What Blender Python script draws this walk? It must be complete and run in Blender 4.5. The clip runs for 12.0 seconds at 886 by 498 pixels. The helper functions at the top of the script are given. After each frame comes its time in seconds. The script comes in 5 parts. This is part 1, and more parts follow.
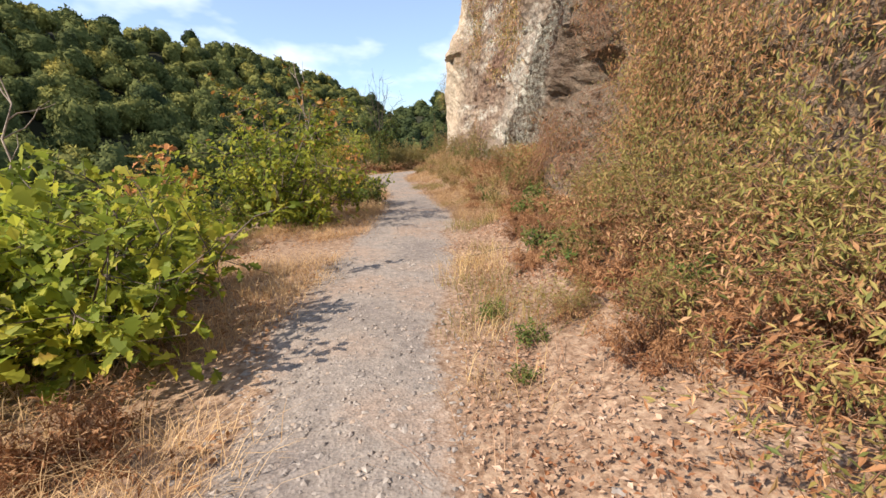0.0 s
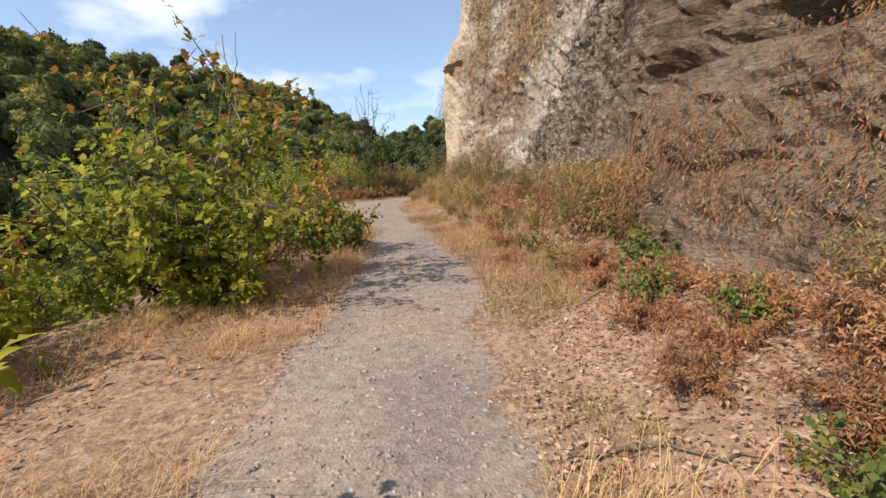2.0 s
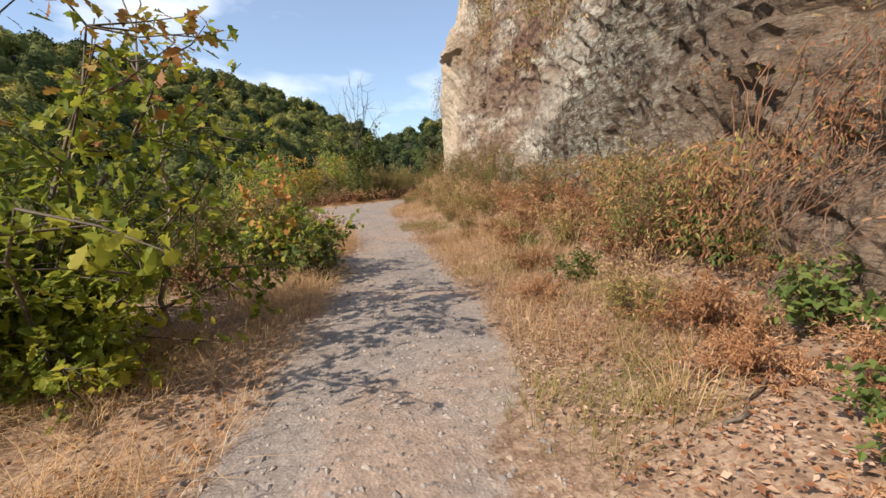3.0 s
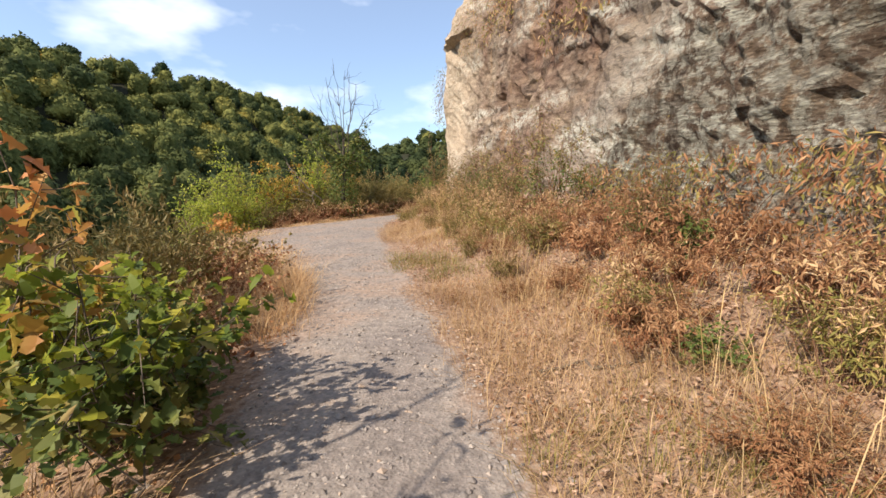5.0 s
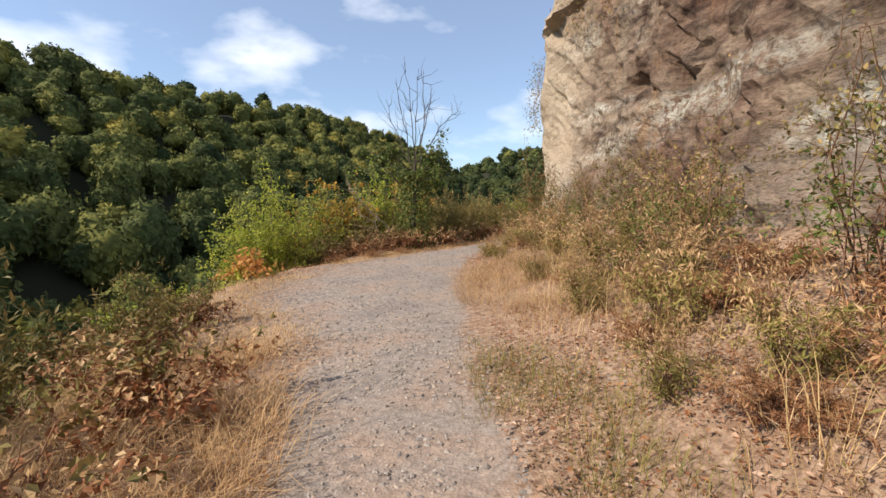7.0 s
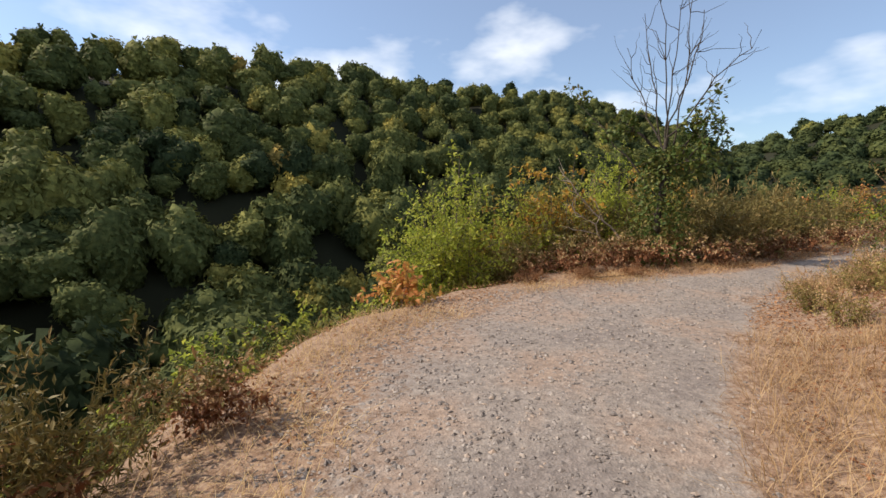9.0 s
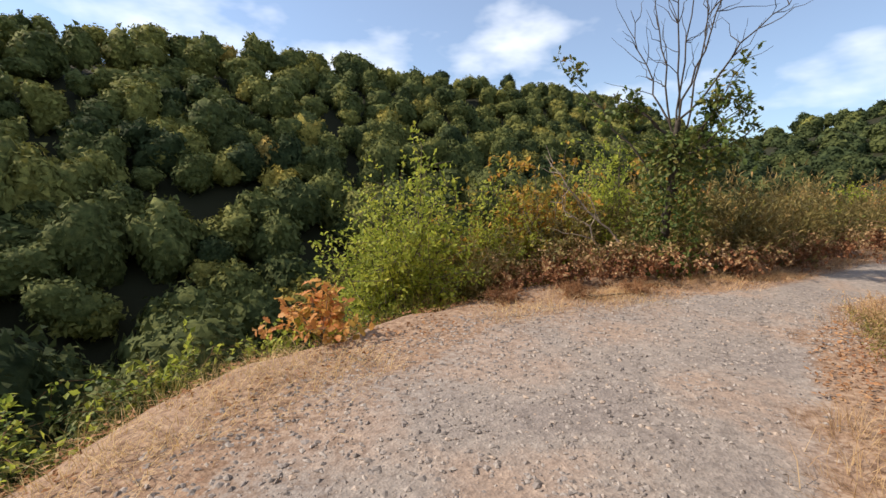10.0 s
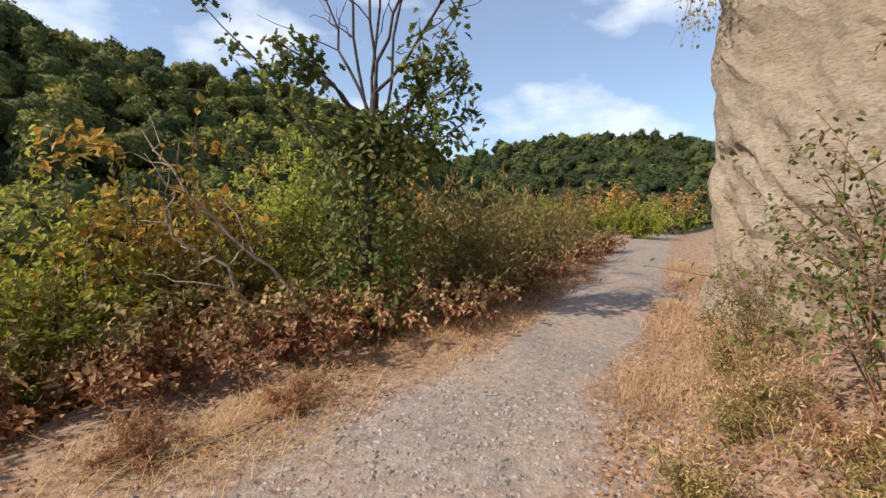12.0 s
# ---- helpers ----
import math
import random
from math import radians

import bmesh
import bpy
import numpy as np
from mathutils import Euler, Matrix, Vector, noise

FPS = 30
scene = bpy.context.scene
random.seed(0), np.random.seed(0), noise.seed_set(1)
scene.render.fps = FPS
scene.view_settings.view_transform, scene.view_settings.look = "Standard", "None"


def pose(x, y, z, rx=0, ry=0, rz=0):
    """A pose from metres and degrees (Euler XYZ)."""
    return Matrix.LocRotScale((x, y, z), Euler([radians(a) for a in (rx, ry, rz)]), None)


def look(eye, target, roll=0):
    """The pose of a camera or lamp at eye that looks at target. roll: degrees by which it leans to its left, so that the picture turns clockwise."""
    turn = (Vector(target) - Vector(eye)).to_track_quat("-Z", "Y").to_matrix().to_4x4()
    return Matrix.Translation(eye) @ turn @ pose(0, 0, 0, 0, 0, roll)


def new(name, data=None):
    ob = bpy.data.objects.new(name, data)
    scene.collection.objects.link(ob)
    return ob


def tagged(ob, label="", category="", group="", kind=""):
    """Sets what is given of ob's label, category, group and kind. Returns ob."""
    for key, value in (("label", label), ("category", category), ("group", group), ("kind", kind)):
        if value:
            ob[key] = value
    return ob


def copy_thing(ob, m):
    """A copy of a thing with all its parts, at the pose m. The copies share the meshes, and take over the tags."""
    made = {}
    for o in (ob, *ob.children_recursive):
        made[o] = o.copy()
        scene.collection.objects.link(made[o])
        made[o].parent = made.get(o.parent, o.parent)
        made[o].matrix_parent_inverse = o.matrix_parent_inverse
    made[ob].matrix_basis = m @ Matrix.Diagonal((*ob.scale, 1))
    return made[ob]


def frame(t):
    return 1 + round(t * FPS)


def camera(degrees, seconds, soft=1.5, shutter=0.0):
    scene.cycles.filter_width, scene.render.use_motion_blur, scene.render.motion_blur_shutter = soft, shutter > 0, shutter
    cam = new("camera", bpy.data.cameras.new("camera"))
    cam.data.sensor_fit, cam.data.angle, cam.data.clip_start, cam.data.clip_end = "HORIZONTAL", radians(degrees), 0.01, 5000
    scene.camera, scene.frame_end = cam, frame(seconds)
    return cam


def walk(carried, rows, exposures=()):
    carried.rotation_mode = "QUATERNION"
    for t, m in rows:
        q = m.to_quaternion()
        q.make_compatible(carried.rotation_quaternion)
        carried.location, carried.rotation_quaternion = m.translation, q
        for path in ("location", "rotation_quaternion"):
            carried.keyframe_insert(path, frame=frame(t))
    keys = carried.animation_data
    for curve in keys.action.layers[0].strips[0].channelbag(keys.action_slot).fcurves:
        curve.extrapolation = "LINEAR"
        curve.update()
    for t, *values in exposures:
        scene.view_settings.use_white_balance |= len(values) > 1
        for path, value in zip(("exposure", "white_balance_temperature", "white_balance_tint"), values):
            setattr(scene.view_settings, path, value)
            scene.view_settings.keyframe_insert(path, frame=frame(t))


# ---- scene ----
cam = camera(90.6, 12.0)
PATH = [
    (0, (0.039, 0.051, 1.21), (0.03, 2.001, 0.765), -0.2),
    (0.5, (-0.044, 0.974, 1.241), (-0.04, 2.931, 0.83), -0.2),
    (1, (-0.181, 1.858, 1.23), (-0.175, 3.821, 0.848), -0.1),
    (1.5, (-0.256, 2.751, 1.207), (-0.242, 4.719, 0.847), -0.4),
    (2, (-0.285, 3.768, 1.146), (-0.263, 5.739, 0.805), -0.5),
    (2.5, (-0.273, 4.729, 1.105), (-0.243, 6.7, 0.769), -0.9),
    (3, (-0.312, 5.727, 1.064), (-0.272, 7.698, 0.732), -0.6),
    (4.8, (-0.451, 9.061, 1.02), (-0.392, 11.04, 0.734), -0.3),
    (5, (-0.49, 9.422, 1.024), (-0.434, 11.401, 0.743), -0.2),
    (5.5, (-0.585, 10.314, 1.044), (-0.549, 12.295, 0.775), -0.1),
    (6, (-0.616, 11.239, 1.079), (-0.607, 13.222, 0.821), -0.1),
    (6.5, (-0.745, 12.163, 1.099), (-0.853, 14.146, 0.866), -0.3),
    (7, (-0.831, 13.054, 1.143), (-1.135, 15.021, 0.949), -0.5),
    (7.5, (-0.969, 13.867, 1.198), (-1.547, 15.775, 1.04), -1.3),
    (7.7, (-1.045, 14.179, 1.204), (-1.724, 16.054, 1.053), -1.4),
    (9.3, (-1.635, 16.918, 1.339), (-2.922, 18.425, 1.068), 0.2),
    (9.5, (-1.769, 17.251, 1.322), (-3.054, 18.758, 1.044), 0.2),
    (10, (-2.043, 18.131, 1.334), (-3.289, 19.671, 1.055), 0.3),
    (10.5, (-2.208, 19.02, 1.363), (-3.302, 20.67, 1.079), -0.0),
    (11, (-2.277, 19.956, 1.355), (-3.152, 21.734, 1.082), 0.3),
    (11.5, (-2.296, 20.91, 1.369), (-2.87, 22.808, 1.114), 0.9),
    (12, (-2.343, 21.731, 1.361), (-2.597, 23.702, 1.13), 1.7),
]
EXPOSURES = [(0.0, 0.55), (2.5, 0.27), (5.0, 0.5), (7.0, 0.26), (9.5, 0.1), (10.0, 0.24), (10.5, 0.34), (11.0, 0.38), (12.0, 0.17)]
walk(cam, [(t, look(eye, target, roll)) for t, eye, target, roll in PATH], EXPOSURES)

# ---- world and sun ----
SUN_AZ = 57.0        # degrees from +y towards +x in which shadows fall
SUN_ELEV = 41.0
ca, sa = math.cos(radians(SUN_AZ)), math.sin(radians(SUN_AZ))
ce, se = math.cos(radians(SUN_ELEV)), math.sin(radians(SUN_ELEV))
to_sun = Vector((-sa * ce, -ca * ce, se))
sun_data = bpy.data.lights.new("sun", "SUN")
sun_data.energy, sun_data.angle, sun_data.color = 5.0, radians(0.53), (1.0, 0.86, 0.715)
sun_ob = new("sun", sun_data)
sun_ob.rotation_euler = to_sun.to_track_quat("Z", "Y").to_euler()

world = bpy.data.worlds.new("sky")
scene.world = world
world.use_nodes = True
wn, wl = world.node_tree.nodes, world.node_tree.links
wn.clear()
w_out, w_bg = wn.new("ShaderNodeOutputWorld"), wn.new("ShaderNodeBackground")
w_sky = wn.new("ShaderNodeTexSky")
w_sky.sky_type, w_sky.sun_disc = "NISHITA", False
w_sky.sun_elevation = radians(SUN_ELEV)
w_sky.sun_rotation = math.atan2(to_sun.x, to_sun.y)
w_sky.dust_density = 0.7
w_co, w_map, w_noise, w_ramp, w_mix = (wn.new("ShaderNodeTexCoord"), wn.new("ShaderNodeMapping"), wn.new("ShaderNodeTexNoise"),
                                       wn.new("ShaderNodeValToRGB"), wn.new("ShaderNodeMix"))
w_map.inputs["Scale"].default_value = (1.0, 1.0, 2.3)
w_map.inputs["Location"].default_value = (0.35, 0.1, 0.22)
w_noise.inputs["Scale"].default_value, w_noise.inputs["Detail"].default_value = 3.1, 5.0
w_noise.inputs["Roughness"].default_value = 0.52
w_ramp.color_ramp.elements[0].position, w_ramp.color_ramp.elements[1].position = 0.51, 0.76
w_ramp.color_ramp.elements[0].color = (0.13, 0.13, 0.13, 1)
w_mix.data_type = "RGBA"
w_mix.inputs["B"].default_value = (9.6, 9.8, 10.2, 1)
wl.new(w_co.outputs["Generated"], w_map.inputs["Vector"])
wl.new(w_map.outputs["Vector"], w_noise.inputs["Vector"])
wl.new(w_noise.outputs["Fac"], w_ramp.inputs["Fac"])
wl.new(w_ramp.outputs["Color"], w_mix.inputs["Factor"])
w_tone = wn.new("ShaderNodeMix")
w_tone.data_type, w_tone.blend_type = "RGBA", "MULTIPLY"
w_tone.inputs["Factor"].default_value, w_tone.inputs["B"].default_value = 1.0, (0.89, 1.04, 1.2, 1)
wl.new(w_sky.outputs["Color"], w_tone.inputs["A"])
wl.new(w_tone.outputs["Result"], w_mix.inputs["A"])
wl.new(w_mix.outputs["Result"], w_bg.inputs["Color"])
w_bg.inputs["Strength"].default_value = 0.12
wl.new(w_bg.outputs["Background"], w_out.inputs["Surface"])

# ---- materials ----


def material(name, rough=0.8):
    mat = bpy.data.materials.new(name)
    mat.use_nodes = True
    nt = mat.node_tree
    bsdf = nt.nodes["Principled BSDF"]
    bsdf.inputs["Roughness"].default_value = rough
    bsdf.inputs["Specular IOR Level"].default_value = 0.2
    return mat, nt.nodes, nt.links, bsdf


def ramp_node(nodes, stops):
    node = nodes.new("ShaderNodeValToRGB")
    els = node.color_ramp.elements
    while len(els) < len(stops):
        els.new(0.5)
    for el, (p, c) in zip(els, stops):
        el.position, el.color = p, (*c, 1)
    return node


def noise_node(nodes, links, scale, detail=4, rough=0.55, vec=None):
    node = nodes.new("ShaderNodeTexNoise")
    node.inputs["Scale"].default_value, node.inputs["Detail"].default_value = scale, detail
    node.inputs["Roughness"].default_value = rough
    if vec is not None:
        links.new(vec, node.inputs["Vector"])
    return node


def mix_node(nodes, links, fac, a, b, blend="MIX"):
    node = nodes.new("ShaderNodeMix")
    node.data_type, node.blend_type = "RGBA", blend
    for key, val in (("Factor", fac), ("A", a), ("B", b)):
        sock = node.inputs[key]
        if isinstance(val, (int, float)):
            sock.default_value = val
        elif isinstance(val, tuple):
            sock.default_value = (*val, 1)
        else:
            links.new(val, sock)
    return node.outputs["Result"]


def leaf_material(name, stops, through_light=0.35, rough=0.55, tint=False):
    """Leaves: a colour of its own for each leaf, patches over the plant, some light coming through."""
    mat, nodes, links, bsdf = material(name, rough)
    geo, co = nodes.new("ShaderNodeNewGeometry"), nodes.new("ShaderNodeTexCoord")
    info = nodes.new("ShaderNodeObjectInfo")
    patch = noise_node(nodes, links, 1.7, 3, 0.6, co.outputs["Object"])
    add = nodes.new("ShaderNodeMath")
    add.operation = "MULTIPLY_ADD"
    add.inputs[1].default_value = 0.55
    links.new(geo.outputs["Random Per Island"], add.inputs[0])
    sub = nodes.new("ShaderNodeMath")
    sub.operation = "MULTIPLY_ADD"
    sub.inputs[1].default_value, sub.inputs[2].default_value = 1.1, -0.33
    if tint:
        att = nodes.new("ShaderNodeAttribute")
        att.attribute_name = "tree_tint"
        links.new(att.outputs["Fac"], sub.inputs[0])
        sub.inputs[1].default_value, sub.inputs[2].default_value = 0.6, -0.05
    else:
        links.new(patch.outputs["Fac"], sub.inputs[0])
    links.new(sub.outputs[0], add.inputs[2])
    ramp = ramp_node(nodes, stops)
    links.new(add.outputs[0], ramp.inputs["Fac"])
    hsv = nodes.new("ShaderNodeHueSaturation")
    val = nodes.new("ShaderNodeMath")
    val.operation = "MULTIPLY_ADD"
    val.inputs[1].default_value, val.inputs[2].default_value = 0.35, 0.82
    links.new(info.outputs["Random"], val.inputs[0])
    links.new(val.outputs[0], hsv.inputs["Value"])
    links.new(ramp.outputs["Color"], hsv.inputs["Color"])
    colour = hsv.outputs["Color"]
    links.new(colour, bsdf.inputs["Base Color"])
    trans, mix = nodes.new("ShaderNodeBsdfTranslucent"), nodes.new("ShaderNodeMixShader")
    links.new(colour, trans.inputs["Color"])
    mix.inputs["Fac"].default_value = through_light
    links.new(bsdf.outputs["BSDF"], mix.inputs[1])
    links.new(trans.outputs["BSDF"], mix.inputs[2])
    links.new(mix.outputs["Shader"], nodes["Material Output"].inputs["Surface"])
    return mat


def bark_material(name, dark, light, scale=18):
    mat, nodes, links, bsdf = material(name, 0.9)
    co = nodes.new("ShaderNodeTexCoord")
    n = noise_node(nodes, links, scale, 6, 0.65, co.outputs["Object"])
    r = ramp_node(nodes, [(0.3, dark), (0.7, light)])
    links.new(n.outputs["Fac"], r.inputs["Fac"])
    links.new(r.outputs["Color"], bsdf.inputs["Base Color"])
    bump = nodes.new("ShaderNodeBump")
    bump.inputs["Strength"].default_value, bump.inputs["Distance"].default_value = 0.5, 0.01
    links.new(n.outputs["Fac"], bump.inputs["Height"])
    links.new(bump.outputs["Normal"], bsdf.inputs["Normal"])
    return mat


OAK_GREEN = leaf_material("oak_leaf_green", [(0.0, (0.075, 0.11, 0.02)), (0.35, (0.215, 0.275, 0.038)), (0.65, (0.42, 0.44, 0.055)), (0.9, (0.64, 0.55, 0.08)), (1.0, (0.62, 0.32, 0.08))], 0.5)
OAK_TURN = leaf_material("oak_leaf_turning", [(0.0, (0.125, 0.175, 0.031)), (0.35, (0.375, 0.325, 0.062)), (0.65, (0.450, 0.213, 0.056)), (1.0, (0.275, 0.112, 0.044))])
ORANGE_LEAF = leaf_material("orange_leaf", [(0.0, (0.24, 0.22, 0.04)), (0.35, (0.56, 0.34, 0.09)), (0.7, (0.6, 0.27, 0.1)), (1.0, (0.4, 0.18, 0.08))])
LIME_LEAF = leaf_material("lime_leaf", [(0.0, (0.17, 0.23, 0.035)), (0.5, (0.37, 0.42, 0.065)), (0.85, (0.56, 0.54, 0.09)), (1.0, (0.66, 0.5, 0.1))], 0.5)
YELLOW_LEAF = leaf_material("yellowing_leaf", [(0.0, (0.162, 0.180, 0.030)), (0.4, (0.378, 0.300, 0.054)), (0.75, (0.612, 0.330, 0.061)), (1.0, (0.540, 0.195, 0.054))])
BROOM_LEAF = leaf_material("broom_green", [(0.0, (0.095, 0.092, 0.03)), (0.5, (0.222, 0.185, 0.062)), (0.85, (0.38, 0.265, 0.105)), (1.0, (0.46, 0.25, 0.125))], 0.2)
BRAMBLE_LEAF = leaf_material("bramble_leaf", [(0.0, (0.045, 0.085, 0.022)), (0.5, (0.113, 0.156, 0.037)), (0.8, (0.239, 0.221, 0.062)), (1.0, (0.389, 0.169, 0.062))], 0.25)
DEAD_LEAF = leaf_material("dead_leaf", [(0.0, (0.168, 0.079, 0.035)), (0.4, (0.325, 0.163, 0.075)), (0.75, (0.470, 0.273, 0.140)), (1.0, (0.582, 0.389, 0.220))], 0.2, 0.75)
RUST_LEAF = leaf_material("rusty_dead_leaf", [(0.0, (0.141, 0.059, 0.032)), (0.5, (0.294, 0.131, 0.063)), (0.85, (0.423, 0.225, 0.113)), (1.0, (0.494, 0.332, 0.189))], 0.2, 0.75)
LITTER_LEAF = leaf_material("litter_leaf", [(0.0, (0.216, 0.120, 0.073)), (0.4, (0.389, 0.240, 0.152)), (0.8, (0.562, 0.400, 0.284)), (1.0, (0.648, 0.500, 0.392))], 0.1, 0.8)
CURTAIN_LEAF = leaf_material("curtain_leaf", [(0.0, (0.061, 0.092, 0.028)), (0.3, (0.172, 0.183, 0.055)), (0.55, (0.314, 0.216, 0.088)), (0.8, (0.385, 0.205, 0.099)), (1.0, (0.455, 0.334, 0.187))], 0.25, 0.7)
STRAW = leaf_material("straw", [(0.0, (0.34, 0.2, 0.095)), (0.5, (0.55, 0.37, 0.19)), (1.0, (0.73, 0.545, 0.325))], 0.3, 0.6)
STRAW_PALE = leaf_material("pale_straw", [(0.0, (0.371, 0.240, 0.092)), (0.5, (0.597, 0.422, 0.202)), (1.0, (0.742, 0.576, 0.331))], 0.3, 0.6)
GREEN_GRASS = leaf_material("olive_grass", [(0.0, (0.119, 0.129, 0.034)), (0.5, (0.264, 0.235, 0.068)), (1.0, (0.554, 0.400, 0.160))], 0.3, 0.6)
DRY_STALK = leaf_material("dry_stalk", [(0.0, (0.16, 0.085, 0.05)), (0.5, (0.34, 0.2, 0.12)), (1.0, (0.55, 0.38, 0.24))], 0.15, 0.7)
WOODS, nodes, links, bsdf = material("woods_leaf", 0.75)
bsdf.inputs["Specular IOR Level"].default_value = 0.06
co, att, geo = nodes.new("ShaderNodeTexCoord"), nodes.new("ShaderNodeAttribute"), nodes.new("ShaderNodeNewGeometry")
att.attribute_name = "tree_tint"
f_a = noise_node(nodes, links, 1.5, 8, 0.75, co.outputs["Object"])
f_b = noise_node(nodes, links, 3.2, 4, 0.7, co.outputs["Object"])
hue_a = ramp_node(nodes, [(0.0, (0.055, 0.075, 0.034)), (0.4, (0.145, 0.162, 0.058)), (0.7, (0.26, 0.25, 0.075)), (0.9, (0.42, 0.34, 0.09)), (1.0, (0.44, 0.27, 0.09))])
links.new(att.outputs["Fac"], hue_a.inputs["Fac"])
# lit leaf clusters and the dark gaps between them, put in as noise colour
lit_mottle = ramp_node(nodes, [(0.36, (0.45, 0.5, 0.45)), (0.5, (0.85, 0.87, 0.85)), (0.66, (1.35, 1.3, 1.2))])
links.new(f_a.outputs["Fac"], lit_mottle.inputs["Fac"])
wood_col = mix_node(nodes, links, 1.0, hue_a.outputs["Color"], lit_mottle.outputs["Color"], "MULTIPLY")
isl = ramp_node(nodes, [(0.0, (0.7, 0.72, 0.7)), (1.0, (1.25, 1.2, 1.1))])
links.new(geo.outputs["Random Per Island"], isl.inputs["Fac"])
wood_col = mix_node(nodes, links, 1.0, wood_col, isl.outputs["Color"], "MULTIPLY")
links.new(wood_col, bsdf.inputs["Base Color"])
trans, w_both = nodes.new("ShaderNodeBsdfTranslucent"), nodes.new("ShaderNodeMixShader")
links.new(wood_col, trans.inputs["Color"])
w_both.inputs["Fac"].default_value = 0.14
links.new(bsdf.outputs["BSDF"], w_both.inputs[1])
links.new(trans.outputs["BSDF"], w_both.inputs[2])
links.new(w_both.outputs["Shader"], nodes["Material Output"].inputs["Surface"])
b1, b2 = nodes.new("ShaderNodeBump"), nodes.new("ShaderNodeBump")
b1.inputs["Strength"].default_value, b1.inputs["Distance"].default_value = 0.3, 0.15
b2.inputs["Strength"].default_value, b2.inputs["Distance"].default_value = 0.3, 0.08
links.new(f_a.outputs["Fac"], b1.inputs["Height"])
links.new(f_b.outputs["Fac"], b2.inputs["Height"])
links.new(b1.outputs["Normal"], b2.inputs["Normal"])
links.new(b2.outputs["Normal"], bsdf.inputs["Normal"])
BARK = bark_material("grey_brown_bark", (0.07, 0.055, 0.04), (0.22, 0.18, 0.14))
DARK_BARK = bark_material("dark_bark", (0.035, 0.028, 0.022), (0.12, 0.1, 0.08))
DEAD_WOOD = bark_material("weathered_dead_wood", (0.17, 0.13, 0.10), (0.42, 0.35, 0.28), 30)
RED_STEM = bark_material("reddish_stem", (0.13, 0.06, 0.035), (0.34, 0.2, 0.12), 30)

# rock
ROCK, nodes, links, bsdf = material("slate_rock", 0.85)
co = nodes.new("ShaderNodeTexCoord")
mp = nodes.new("ShaderNodeMapping")
mp.inputs["Rotation"].default_value = (radians(28), 0, 0)
mp.inputs["Scale"].default_value = (1, 0.55, 2.2)
links.new(co.outputs["Object"], mp.inputs["Vector"])
n_big = noise_node(nodes, links, 0.55, 5, 0.6, co.outputs["Object"])
n_mid = noise_node(nodes, links, 2.4, 7, 0.65, mp.outputs["Vector"])
n_fine = noise_node(nodes, links, 26, 7, 0.75, mp.outputs["Vector"])
r_a = ramp_node(nodes, [(0.32, (0.07, 0.05, 0.04)), (0.44, (0.205, 0.152, 0.116)), (0.57, (0.325, 0.252, 0.19)), (0.72, (0.45, 0.365, 0.275))])
links.new(n_mid.outputs["Fac"], r_a.inputs["Fac"])
r_b = ramp_node(nodes, [(0.38, (0.72, 0.52, 0.45)), (0.5, (0.95, 0.9, 0.85)), (0.62, (1.0, 1.03, 0.98))])
links.new(n_big.outputs["Fac"], r_b.inputs["Fac"])
col = mix_node(nodes, links, 0.8, r_a.outputs["Color"], r_b.outputs["Color"], "MULTIPLY")
n_li = noise_node(nodes, links, 7.5, 6, 0.7, co.outputs["Object"])
n_lm = noise_node(nodes, links, 0.42, 3, 0.5, mp.outputs["Vector"])
r_li = ramp_node(nodes, [(0.45, (0, 0, 0)), (0.54, (1, 1, 1))])
r_lm = ramp_node(nodes, [(0.5, (0, 0, 0)), (0.6, (0.85, 0.85, 0.85))])
links.new(n_li.outputs["Fac"], r_li.inputs["Fac"])
links.new(n_lm.outputs["Fac"], r_lm.inputs["Fac"])
sep = nodes.new("ShaderNodeSeparateXYZ")
links.new(co.outputs["Object"], sep.inputs["Vector"])
slant = nodes.new("ShaderNodeMath")         # the lichened beds end along a slanting line
slant.operation = "MULTIPLY_ADD"
slant.inputs[1].default_value = 1.5
links.new(sep.outputs["Z"], slant.inputs[0])
links.new(sep.outputs["Y"], slant.inputs[2])
ragged = nodes.new("ShaderNodeMath")
ragged.operation = "MULTIPLY_ADD"
ragged.inputs[1].default_value = 2.2
links.new(n_mid.outputs["Fac"], ragged.inputs[0])
links.new(slant.outputs[0], ragged.inputs[2])
zone = nodes.new("ShaderNodeMapRange")
zone.inputs["From Min"].default_value, zone.inputs["From Max"].default_value = 19.9, 19.0
links.new(ragged.outputs[0], zone.inputs["Value"])
slab = nodes.new("ShaderNodeValToRGB")
slab_at = nodes.new("ShaderNodeMapRange")
slab_at.inputs["From Min"].default_value, slab_at.inputs["From Max"].default_value = 19.0, 23.0
links.new(ragged.outputs[0], slab_at.inputs["Value"])
slab.color_ramp.elements[0].color, slab.color_ramp.elements[1].color = (0, 0, 0, 1), (0, 0, 0, 1)
for pos_, val_ in ((0.18, 0.0), (0.26, 0.6), (0.55, 0.45), (0.8, 0.0)):
    el_ = slab.color_ramp.elements.new(pos_)
    el_.color = (val_, val_, val_, 1)
links.new(slab_at.outputs["Result"], slab.inputs["Fac"])
col = mix_node(nodes, links, slab.outputs["Color"], col, (0.44, 0.385, 0.315))
lich = nodes.new("ShaderNodeMath")
lich.operation, lich.use_clamp = "MULTIPLY_ADD", True
links.new(zone.outputs["Result"], lich.inputs[0])
lich.inputs[1].default_value = 0.75
links.new(r_lm.outputs["Color"], lich.inputs[2])
start = nodes.new("ShaderNodeMapRange")
